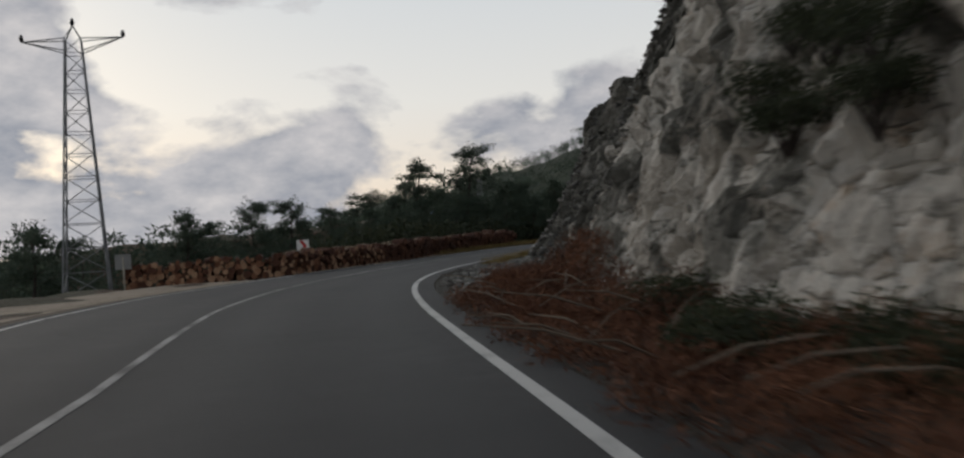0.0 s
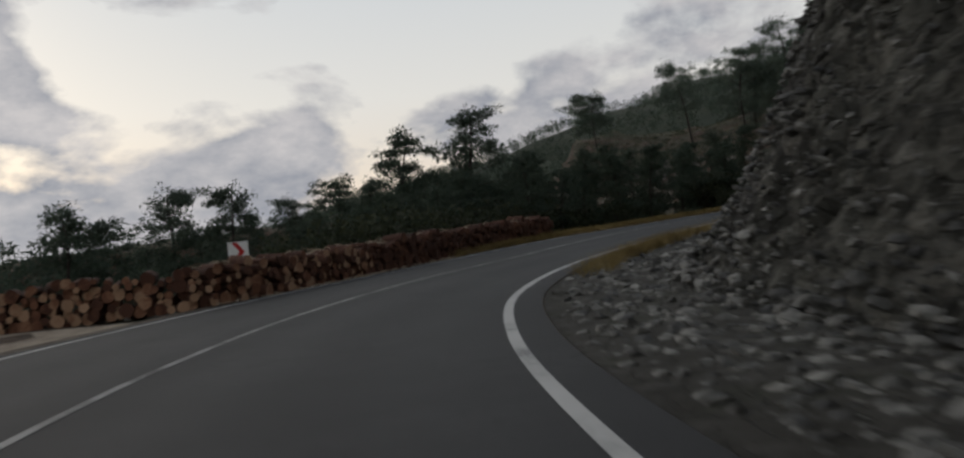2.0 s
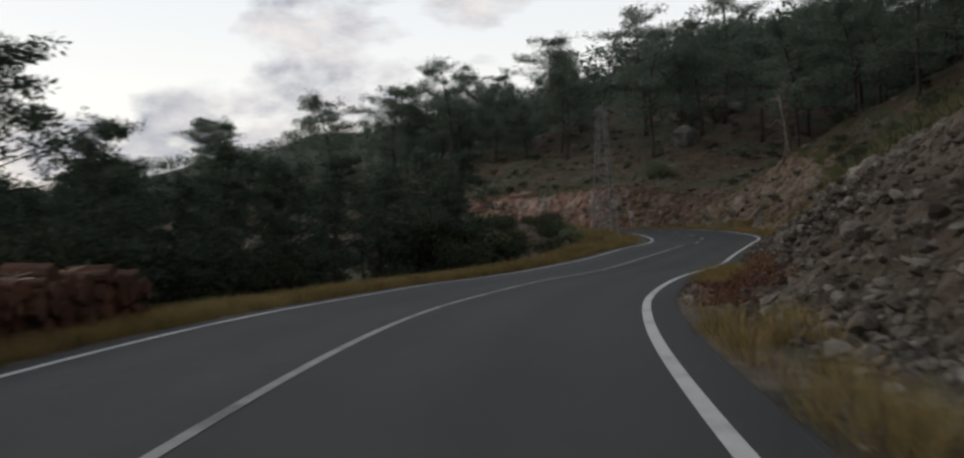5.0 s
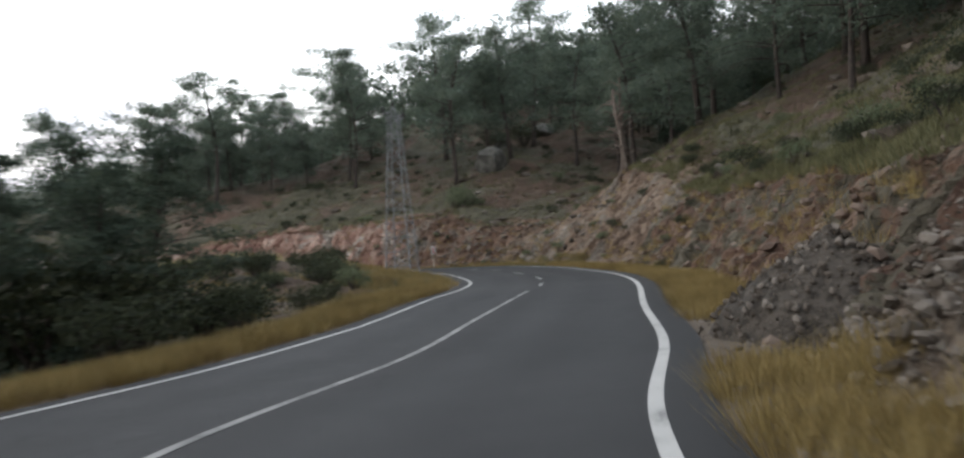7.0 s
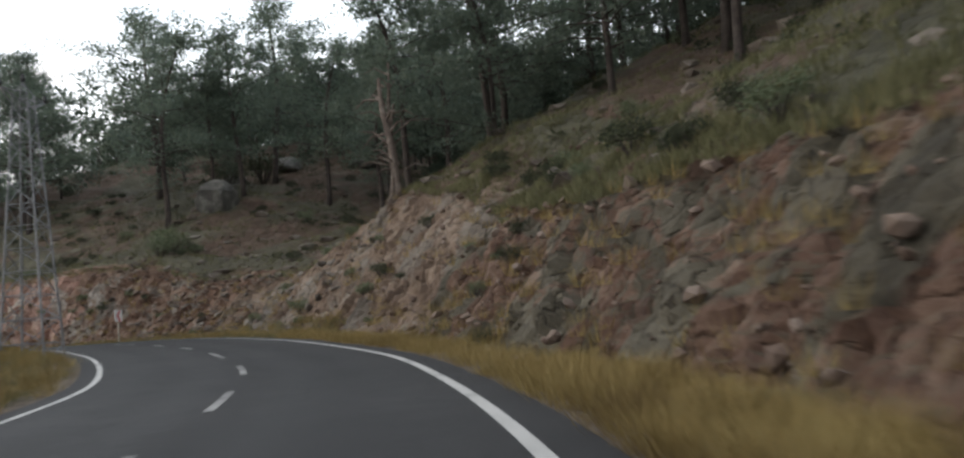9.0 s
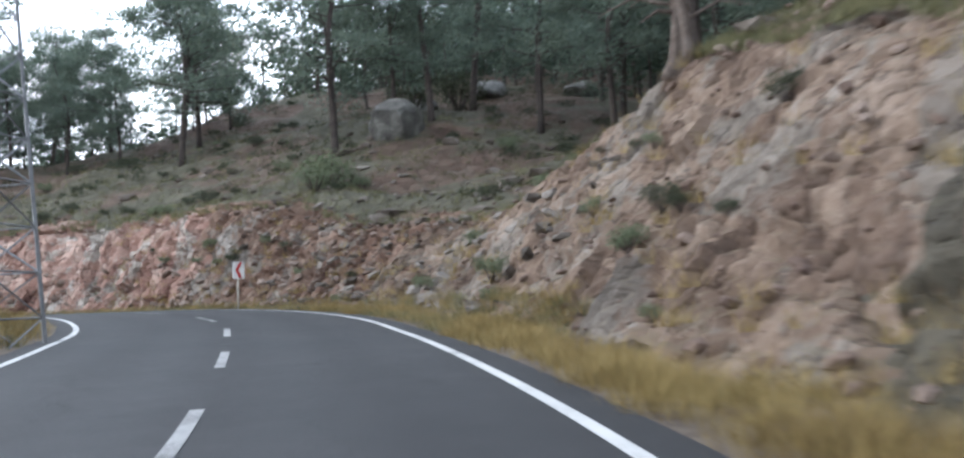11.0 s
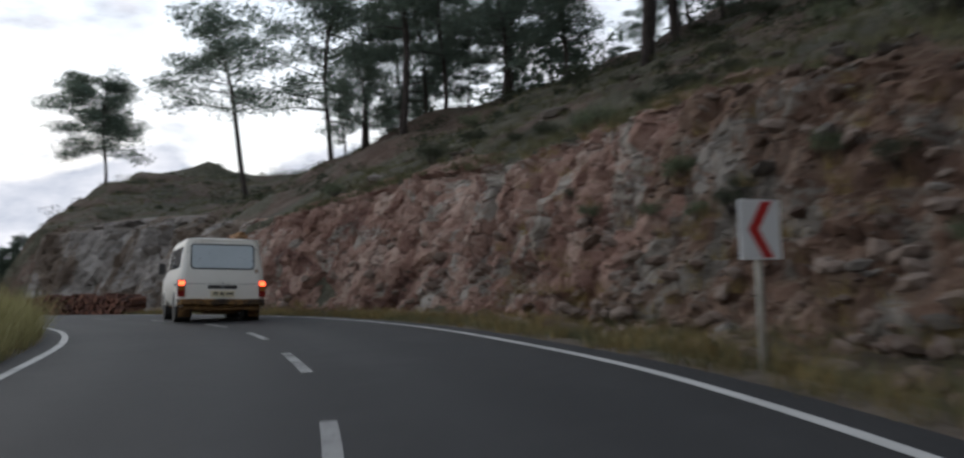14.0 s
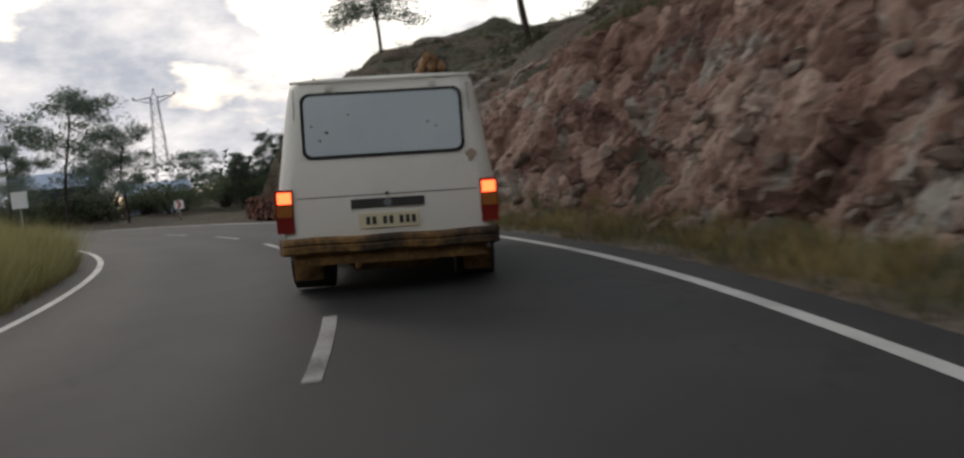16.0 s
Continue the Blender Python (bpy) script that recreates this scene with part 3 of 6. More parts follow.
# right of the road: station, flat verge, height of the cut, its run, slope above it
CUT = [(-9, 2.0, 6.5, 3.2, 0.6), (0, 2.0, 8.0, 3.2, 0.6), (1.6, 2.6, 9.0, 3.4, 0.6), (2.3, 2.7, 8.5, 3.8, 0.6), (2.8, 2.3, 5.0, 3.35, 0.5), (3.3, 2.1, 4.1, 2.75, 0.45), (4.2, 2.1, 4.1, 2.65, 0.45),
       (5, 2.2, 4.3, 2.65, 0.5), (5.5, 2.3, 3.9, 2.75, 0.5), (6, 2.2, 3.3, 3.0, 0.48), (7, 1.3, 2.4, 2.7, 0.48), (8, 1.4, 1.9, 1.8, 0.52), (9, 1.8, 1.9, 1.8, 0.52), (10.2, 2.0, 2.4, 2.2, 0.52), (10.9, 1.4, 2.4, 1.8, 0.5),
       (11.8, 1.8, 2.95, 2.8, 0.45), (12.5, 1.8, 4.15, 3.6, 0.45), (13.0, 1.8, 4.6, 3.6, 0.42), (13.5, 1.8, 3.7, 3.4, 0.36), (14.2, 1.9, 2.3, 3.0, 0.26), (15, 2.0, 2.7, 2.7, 0.26),
       (15.4, 2.2, 3.6, 2.5, 0.28), (15.9, 2.2, 3.8, 1.9, 0.32), (16.8, 2.4, 3.7, 1.9, 0.42), (17.6, 2.2, 3.9, 1.9, 0.42), (18.5, 2.0, 3.4, 2.0, 0.42), (19, 2.3, 2.8, 2.3, 0.52), (19.5, 4.0, 3.2, 2.0, 0.48),
       (20, 6.5, 4.0, 1.8, 0.42), (20.6, 8.5, 4.6, 1.7, 0.33), (21.8, 10.0, 4.6, 1.7, 0.3), (30, 10.0, 4.6, 2.0, 0.3)]
# left of the road: station, flat shoulder, slope beyond it, least and greatest height against the road
FALL = [(-9, 4.8, -0.5, -16, 0), (2.5, 5.2, -0.5, -14, 0), (4, 6.2, -0.42, -9, 0), (4.5, 2.2, -0.42, -8, 0), (5.5, 2.4, -0.30, -5, 0), (7, 1.6, -0.16, -2.5, 0), (9, 1.4, -0.12, -1.6, 0), (10.5, 1.3, -0.05, -1.0, 0.2),
        (12, 0.8, 0.10, -1, 0.5), (14, 0.7, 0.25, -1, 0.7), (16, 0.6, 0.35, -1, 0.8), (18, 0.6, 0.35, -1, 0.8), (19.2, 0.7, 0.2, -1, 0.6), (20, 1.5, 0.02, -1, 0.4), (30, 2, -0.02, -2, 0.3)]


def stations(x, y):
    """Nearest station and the distance to the right of the edge line."""
    u, e, zr = np.empty(len(x)), np.empty(len(x)), np.empty(len(x))
    for a in range(0, len(x), 20000):
        px, py = x[a:a + 20000, None], y[a:a + 20000, None]
        d2 = (px - LINE[None, :, 0]) ** 2 + (py - LINE[None, :, 1]) ** 2
        i = d2.argmin(1)
        o = np.stack([px[:, 0] - LINE[i, 0], py[:, 0] - LINE[i, 1]], 1)
        side = (o * NOR[i]).sum(1)
        along = (o * TAN[i]).sum(1)
        u[a:a + 20000] = U[i] + along * np.gradient(U)[i] / np.gradient(ARC)[i] * (np.abs(along) < 3)
        e[a:a + 20000] = np.where(np.abs(side) > 0.3, np.sign(side) * np.sqrt(d2[np.arange(len(i)), i]), side)
        zr[a:a + 20000] = LINE[i, 2]
    return u, e, zr


def right_rise(u, e):
    flat, high, run, slope = (table(u, CUT, k) for k in (1, 2, 3, 4))
    k = np.clip((e - flat) / run, 0, 1)
    beyond = np.maximum(e - flat - run, 0)
    hill = np.where(beyond < 14, beyond * slope, 14 * slope + (beyond - 14) * np.interp(u, [13, 14.2, 15.9, 17, 18.5, 20], [0.36, 0.30, 0.27, 0.40, 0.46, 0.40]))
    hill = 26 * (1 - np.exp(-hill / 26)) * 1.25
    return (high * (0.12 * k + 0.88 * k ** np.interp(u, [2.3, 3.2, 5.2, 5.9], [1.12, 1.75, 1.75, 1.12])) + hill)


def left_fall(u, q):
    flat, slope, low, high = (table(u, FALL, k) for k in (1, 2, 3, 4))
    return np.clip((np.maximum(q - flat, 0)) * slope, low, high)


def bumps(x, y, scale, seed):
    """Smooth random relief, about -1 to 1."""
    r = np.random.RandomState(seed)
    total = 0
    for _ in range(9):
        a, k, p = r.rand() * 6.283, (0.6 + r.rand()) / scale, r.rand() * 6.283
        total = total + np.sin((x * math.cos(a) + y * math.sin(a)) * k * 6.283 + p)
    return total / 4.0


def land(x, y):
    """Height of the ground sheet."""
    x, y = np.asarray(x, float), np.asarray(y, float)
    u, e, zr = stations(x, y)
    q = -e - table(u, WIDTH, 1)
    flat = table(u, CUT, 1)
    rise = right_rise(u, e)
    spur = np.clip((u - 18.2) / 0.8, 0, 1)                                     # the last spur is low and ends in the west
    low = 13.6 - 0.9 * np.clip((y - 168) / 9, 0, 1) - 0.10 * np.maximum(y - 178, 0) + 3.1 * np.exp(-np.sqrt((x - 29.7) ** 2 + (y - 178) ** 2) / 1.7)
    rise = rise * (1 - spur) + spur * np.where(rise < 8, rise, 8 + (low - 8) * (1 - np.exp(-(rise - 8) / np.maximum(low - 8, 0.5)))) * np.clip((x - 20.4) / 2.3, 0, 1) ** 0.6
    z = zr - 0.06 + np.where(e > 0, rise, np.where(q > 0, left_fall(u, q), 0))
    rough = np.clip((np.maximum(e - flat, q) - 0.5) / 6, 0, 1)
    z = z + rough * (0.30 * bumps(x, y, 5.0, 3) + 0.8 * np.clip((np.maximum(e, q) - 12) / 20, 0, 1) * bumps(x, y, 22.0, 5))
    z = z - 1.9 * np.exp(-((x - 36.5) / 6) ** 2 / 2 - ((y - 152) / 12) ** 2 / 2)       # the saddle of the spur
    # the far country: low to the west, a wooded ridge to the north and north-east
    r = np.hypot(x, y - 60)
    az = np.degrees(np.arctan2(x, y - 60))
    ridge = np.interp(az, [-180, -60, -30, -22, -14, -8, 0, 8, 20, 45, 90, 150, 180], [-30, -25, -18, -6, 12, 27, 44, 62, 98, 120, 120, 60, -20])
    far = np.clip((r - 190) / 420, 0, 1)
    far = far * far * (3 - 2 * far)
    return z * (1 - far) + far * (ridge + 8 * bumps(x, y, 160, 9))


def axis_steps(lo, a, b, hi, fine_step, grow=1.22):
    mid = list(np.arange(a, b, fine_step))
    up, step, p = [], fine_step, b
    while p < hi:
        up.append(p)
        p += step
        step *= grow
    down, step, p = [], fine_step, a - fine_step
    while p > lo:
        down.append(p)
        p -= step
        step *= grow
    return np.array(down[::-1] + mid + up)


gx, gy = axis_steps(-2600, -24, 78, 2600, 0.62), axis_steps(-2400, -12, 183, 2800, 0.62)
GX, GY = np.meshgrid(gx, gy)
gz = land(GX.ravel(), GY.ravel()).reshape(GX.shape)
# the cut faces stand in front of the sheet: sink it a little there
uu, ee, _ = stations(GX.ravel(), GY.ravel())
cut_flat, cut_run = table(uu, CUT, 1), table(uu, CUT, 3)
sink = ((ee > cut_flat + 0.2) & (ee < cut_flat + cut_run + 1.0) & (uu < 21.8)).reshape(GX.shape)
gz = gz - np.where(uu.reshape(GX.shape) < 3.4, 3.2, 1.3) * sink
toe = ((ee > cut_flat - 0.9) & (ee <= cut_flat + 0.2) & (uu < 5.8)).reshape(GX.shape)
gz = gz - 0.35 * toe
w, h = len(gx), len(gy)
idx = np.arange(w * h).reshape(h, w)
quads = np.stack([idx[:-1, :-1], idx[:-1, 1:], idx[1:, 1:], idx[1:, :-1]], -1).reshape(-1, 4)
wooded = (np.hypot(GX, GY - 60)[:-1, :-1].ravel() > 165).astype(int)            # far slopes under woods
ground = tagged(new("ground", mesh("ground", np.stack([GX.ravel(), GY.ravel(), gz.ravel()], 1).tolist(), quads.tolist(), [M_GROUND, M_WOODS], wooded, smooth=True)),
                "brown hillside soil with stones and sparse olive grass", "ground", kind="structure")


def strip(name, lo, hi, offsets, lift, mat, label, category, every=0.5, u0=-9.0, u1=30.0):
    """A ribbon along the road between two distances from the edge line."""
    s = np.arange(np.interp(u0, U, ARC), np.interp(u1, U, ARC), every)
    u = np.interp(s, ARC, U)
    rows = []
    for k in range(offsets):
        a = lo(u) + (hi(u) - lo(u)) * k / (offsets - 1)
        x = np.interp(s, ARC, LINE[:, 0]) + np.interp(s, ARC, NOR[:, 0]) * a
        y = np.interp(s, ARC, LINE[:, 1]) + np.interp(s, ARC, NOR[:, 1]) * a
        rows.append(np.stack([x, y, np.interp(s, ARC, LINE[:, 2]) + lift], 1))
    g = np.stack(rows, 1)
    i = np.arange(g.shape[0] * offsets).reshape(-1, offsets)
    q = np.stack([i[:-1, :-1], i[:-1, 1:], i[1:, 1:], i[1:, :-1]], -1).reshape(-1, 4)
    me = mesh(name, g.reshape(-1, 3).tolist(), q.tolist(), mat)
    lay = me.uv_layers.new(name="UVMap")
    along = np.repeat(s, offsets) * 0.1
    across = np.tile(np.linspace(0, 1, offsets), len(s))
    vi = q.ravel()
    lay.data.foreach_set("uv", np.stack([along[vi], across[vi]], 1).ravel().astype(np.float32))
    return tagged(new(name, me), label, category, kind="structure")


def width(u):
    return table(u, WIDTH, 1)


strip("verge", lambda u: -width(u) - 0.9, lambda u: 0 * u + 0.95, 6, -0.022, M_VERGE, "gravel verge beside the asphalt", "verge")
strip("lay_by", lambda u: -width(u) - 4.4, lambda u: -width(u) - 0.85, 6, -0.02, M_SAND, "pale sandy lay-by beside the road", "verge", u0=-4.0, u1=4.15)
strip("road", lambda u: -width(u) - 0.35, lambda u: 0 * u + 0.42, 10, 0.0, M_ASPHALT, "worn dark grey asphalt mountain road", "road")
strip("edge_line", lambda u: 0 * u - 0.055, lambda u: 0 * u + 0.062, 2, 0.005, M_PAINT, "worn white painted edge line", "road marking")
strip("edge_line", lambda u: -width(u) - 0.052, lambda u: -width(u) + 0.052, 2, 0.005, M_PAINT, "thin worn white painted edge line", "road marking")
strip("centre_line", lambda u: -table(u, MIDDLE, 1) - 0.05, lambda u: -table(u, MIDDLE, 1) + 0.05, 2, 0.005, M_PAINT_WORN, "worn white painted centre line", "road marking", u0=-5.0, u1=9.9)
for k in range(14):
    a = 10.2 + 0.72 * k
    strip("centre_dash", lambda u: -table(u, MIDDLE, 1) - 0.055, lambda u: -table(u, MIDDLE, 1) + 0.055, 2, 0.005, M_PAINT_WORN, "worn white painted centre dash", "road marking", 0.4, a, a + 0.34)

strip("scree_toe", lambda u: 0 * u + 0.44, lambda u: table(u, CUT, 1) + 0.35, 5, -0.015, M_SCREE, "dark gravel washed down to the road edge", "gravel", u0=-6.0, u1=5.9)

# ------------------------------------------------------------------ rock faces along the right of the road


BEDDING = Euler((0.5, -0.35, 0.4)).to_matrix()         # how the beds of rock dip
HALF = Vector((0.5, 0.5, 0.5))


def cut_face(name, u0, u1, mat, rough, blocks, label, rows=50, step=0.14, stretch=1.0, above=1.8):
    s = np.arange(np.interp(u0, U, ARC), np.interp(u1, U, ARC) + step, step)
    u = np.interp(s, ARC, U)
    bx, by, bz = (np.interp(s, ARC, LINE[:, k]) for k in range(3))
    nx, ny = np.interp(s, ARC, NOR[:, 0]), np.interp(s, ARC, NOR[:, 1])
    flat, run, high = table(u, CUT, 1), table(u, CUT, 3), table(u, CUT, 2)
    tip = np.arctan2(high, run)
    ends = np.clip(np.minimum(s - s[0], s[-1] - s) / 0.7, 0.0, 1.0)
    pts = []
    for k in range(rows):
        f = k / (rows - 1)
        e = flat - 0.6 + (run + 0.6 + above) * f ** 0.92
        x, y = bx + nx * e, by + ny * e
        z = bz - 0.14 + right_rise(u, e)
        fade = min(1.0, f * 5) * min(1.0, (1 - f) * 5 + 0.1)
        for j in range(len(s)):
            p = Vector((x[j], y[j], z[j]))
            side = Vector((-nx[j] * math.sin(tip[j]), -ny[j] * math.sin(tip[j]), math.cos(tip[j])))
            c = BEDDING @ Vector((p.x, p.y, p.z * stretch))
            c = c + noise.noise_vector(c * 0.6) * 0.5
            d = noise.fractal(c * 0.3, 0.9, 2.1, 3) * 0.55
            for scale, size in ((blocks * 0.55, 0.75), (blocks * 1.3, 0.42), (blocks * 2.9, 0.22), (blocks * 6.0, 0.10)):
                q = c * scale
                dist, where = noise.voronoi(q)
                tilt = (noise.cell_vector(where[0] * 3.7) - HALF).dot(q - where[0])
                d += size * (noise.cell(where[0] * 5.3) * 0.42 + tilt * 1.5 + min((dist[1] - dist[0]) * 6.0, 1.0) * 0.30 - 0.40)
            pts.append(p + side * (d * rough * fade * ends[j] - 0.3 * (1 - ends[j]) * min(1.0, f * 6)))
    n = len(s)
    q = [(k * n + j + 1, (k + 1) * n + j + 1, (k + 1) * n + j, k * n + j) for k in range(rows - 1) for j in range(n - 1)]
    return tagged(new(name, mesh(name, pts, q, mat)), label, "rock face", kind="structure")


cut_face("cliff_5", -4.5, -0.6, M_LIMESTONE, 0.7, 0.8, "pale limestone cliff at the start of the road", 40, 0.3, 0.8, 3.0)
cut_face("cliff_1", -0.8, 2.52, M_LIMESTONE, 0.62, 1.05, "tall pale limestone cliff with orange stains and dark cracks", 130, 0.08, 0.8, 3.0)
cut_face("cliff_2", 2.3, 4.1, M_DARK_ROCK, 0.40, 1.5, "dark grey face of broken rock beside the pale cliff", 100, 0.08, 0.8, 3.0)
cut_face("scree_slope", 3.9, 5.9, M_SCREE, 0.26, 2.0, "steep slope of dark loose scree", 60, 0.13)
cut_face("bank_1", 5.7, 8.4, M_RUBBLE, 0.26, 1.5, "bank of brown rubble and boulders", 56, 0.12)
cut_face("bank_2", 8.2, 11.95, M_EARTH, 0.42, 1.1, "cut bank of red-brown earth under grass", 60, 0.11, 0.4)
cut_face("bank_3", 11.75, 14.55, M_RED_BANK, 0.34, 1.3, "cut bank of red-brown broken rock", 70, 0.10, 0.9, 2.2)
cut_face("bank_4", 14.35, 16.0, M_BROWN_BANK, 0.42, 1.2, "cut bank of dark red-brown earth and stones behind the sign", 76, 0.09, 0.7)
cut_face("cliff_3", 15.75, 19.3, M_PINK_ROCK, 0.55, 0.95, "rough reddish rock face along the road", 84, 0.09, 0.65)
cut_face("cliff_4", 19.1, 21.5, M_GREY_BROWN, 0.7, 0.6, "grey-brown rock face behind the firewood", 48, 0.2, 0.8)

# ------------------------------------------------------------------ stones


def stone_mesh(seed, mat, flat=0.7, level=1):
    rng = np.random.RandomState(seed)
    bm = bmesh.new()
    bmesh.ops.create_icosphere(bm, subdivisions=level, radius=0.5)
    off = Vector(rng.rand(3) * 40)
    sx, sy = 0.7 + rng.rand() * 0.6, 0.7 + rng.rand() * 0.6
    for v in bm.verts:
        c = v.co.copy()
        k = 1 + 0.55 * noise.noise(c * 1.7 + off) + 0.2 * (rng.rand() - 0.5)
        v.co = Vector((c.x * sx, c.y * sy, c.z * flat)) * k
    me = bpy.data.meshes.new("stone")
    bm.to_mesh(me)
    bm.free()
    me.materials.append(mat)
    return me


STONES_GREY = [stone_mesh(10 + k, M_STONE_GREY, 0.55) for k in range(6)]
STONES_BROWN = [stone_mesh(30 + k, M_STONE_BROWN, 0.75) for k in range(6)]
STONES_PALE = [stone_mesh(90 + k, M_STONE_PALE, 0.6) for k in range(6)]
STONES_RED = [stone_mesh(70 + k, M_STONE_RED, 0.6) for k in range(6)]
PEBBLES = {M_STONE_PALE: [stone_mesh(95 + k, M_STONE_PALE, 0.7, 0) for k in range(5)], M_STONE_RED: [stone_mesh(80 + k, M_STONE_RED, 0.7, 0) for k in range(5)], M_STONE_GREY: [stone_mesh(50 + k, M_STONE_GREY, 0.6, 0) for k in range(5)], M_STONE_BROWN: [stone_mesh(60 + k, M_STONE_BROWN, 0.8, 0) for k in range(5)]}


def place(u, e):
    """World place at a station and a distance to the right of the edge line, on the cut or the sheet."""
    s = np.interp(u, U, ARC)
    x = np.interp(s, ARC, LINE[:, 0]) + np.interp(s, ARC, NOR[:, 0]) * e
    y = np.interp(s, ARC, LINE[:, 1]) + np.interp(s, ARC, NOR[:, 1]) * e
    z = np.interp(s, ARC, LINE[:, 2])
    if e > 0:
        z += float(right_rise(np.array([u]), np.array([e]))[0]) - 0.06
    else:
        q = -e - float(width(np.array([u]))[0])
        z += (float(left_fall(np.array([u]), np.array([q]))[0]) if q > 0 else 0) - 0.06
    return Vector((float(x), float(y), float(z)))


def scatter_stones(owner, meshes, count, pick, size, seed, singles, name):
    """singles stones as parts of the owner, the rest joined."""
    rng = np.random.RandomState(seed)
    rest = Build()
    for k in range(count):
        u, e = pick(rng)
        p = place(u, e)
        r = size(rng)
        m = Matrix.Translation(p + Vector((0, 0, r * 0.12))) @ Euler((rng.rand() * 1.2 - 0.6, rng.rand() * 1.2 - 0.6, rng.rand() * 6.3)).to_matrix().to_4x4() @ Matrix.Scale(r, 4)
        me = meshes[rng.randint(len(meshes))]
        if r < 0.13 and k >= singles:
            me = PEBBLES[meshes[0].materials[0]][rng.randint(5)]
        if k < singles:
            o = part("stone", me, owner)
            o.matrix_basis = m
        else:
            rest.add([m @ v.co for v in me.vertices], [tuple(f.vertices) for f in me.polygons])
    if rest.v:
        tagged(new(name, rest.out(name, meshes[0].materials[0])), "loose stones lying on the slope", "stones", kind="stuff")


def on_cut(rng, u0, u1, lo=-0.9, k=1.0):
    u = u0 + (u1 - u0) * rng.rand()
    flat = float(table(u, CUT, 1))
    lo = max(lo, 0.6 - flat)
    return u, flat + lo + rng.rand() ** 1.4 * (float(table(u, CUT, 3)) * k - lo)


by_name = {o.name: o for o in scene.collection.objects}
scatter_stones(by_name["scree_slope"], STONES_GREY, 6000, lambda r: on_cut(r, 2.15, 5.9, -1.7), lambda r: 0.04 + 0.17 * r.rand() ** 4.4, 1, 300, "scree_stones")
scatter_stones(by_name["scree_toe"], STONES_GREY, 4200, lambda r: (2.1 + 2.9 * r.rand() ** 1.1, 0.75 + 1.8 * r.rand() ** 0.8), lambda r: 0.04 + 0.17 * r.rand() ** 4.0, 9, 280, "toe_gravel")
scatter_stones(by_name["bank_1"], STONES_BROWN, 2600, lambda r: on_cut(r, 5.5, 8.3, -0.8, 0.9), lambda r: 0.04 + 0.17 * r.rand() ** 4.4, 2, 300, "rubble_stones")
scatter_stones(by_name["bank_1"], STONES_PALE, 520, lambda r: on_cut(r, 5.6, 8.2, -1.0, 0.95), lambda r: 0.04 + 0.24 * r.rand() ** 3.6, 12, 60, "pale_rubble_stones")
scatter_stones(by_name["bank_1"], STONES_BROWN, 420, lambda r: (8.0 + 0.75 * r.rand(), 0.65 + 1.3 * r.rand()), lambda r: 0.03 + 0.13 * r.rand() ** 4.0, 15, 0, "verge_rubble")
scatter_stones(by_name["bank_2"], STONES_RED, 300, lambda r: on_cut(r, 8.3, 11.3, -0.5, 1.2), lambda r: 0.04 + 0.30 * r.rand() ** 3.5, 7, 120, "earth_bank_stones")
scatter_stones(by_name["bank_3"], STONES_RED, 1300, lambda r: on_cut(r, 11.0, 15.2, -0.5, 2.3), lambda r: 0.04 + 0.22 * r.rand() ** 3.6, 3, 300, "bank_stones")
scatter_stones(by_name["bank_4"], STONES_RED, 700, lambda r: on_cut(r, 14.4, 15.9, -0.6, 1.1), lambda r: 0.05 + 0.30 * r.rand() ** 3.6, 14, 260, "brown_bank_stones")
scatter_stones(by_name["cliff_3"], STONES_RED, 320, lambda r: on_cut(r, 15.8, 18.6, -0.6, 0.6), lambda r: 0.06 + 0.36 * r.rand() ** 3.2, 4, 250, "toe_stones")


def hill_stones():
    rng = np.random.RandomState(9)
    b = Build()
    for _ in range(520):
        u = 9 + 9 * rng.rand()
        e = float(table(u, CUT, 1) + table(u, CUT, 3)) + 1 + 22 * rng.rand() ** 1.5
        p = place(u, e)
        p.z = float(land([p.x], [p.y])[0])
        r = 0.12 + 0.9 * rng.rand() ** 4
        me = STONES_GREY[rng.randint(6)]
        m = Matrix.Translation(p) @ Euler((0, 0, rng.rand() * 6.3)).to_matrix().to_4x4() @ Matrix.Scale(r, 4)
        b.add([m @ v.co for v in me.vertices], [tuple(f.vertices) for f in me.polygons])
    return tagged(new("hillside_stones", b.out("hillside_stones", M_STONE_BROWN)), "grey-brown stones strewn over the grassy hillside", "stones", kind="stuff")


hill_stones()


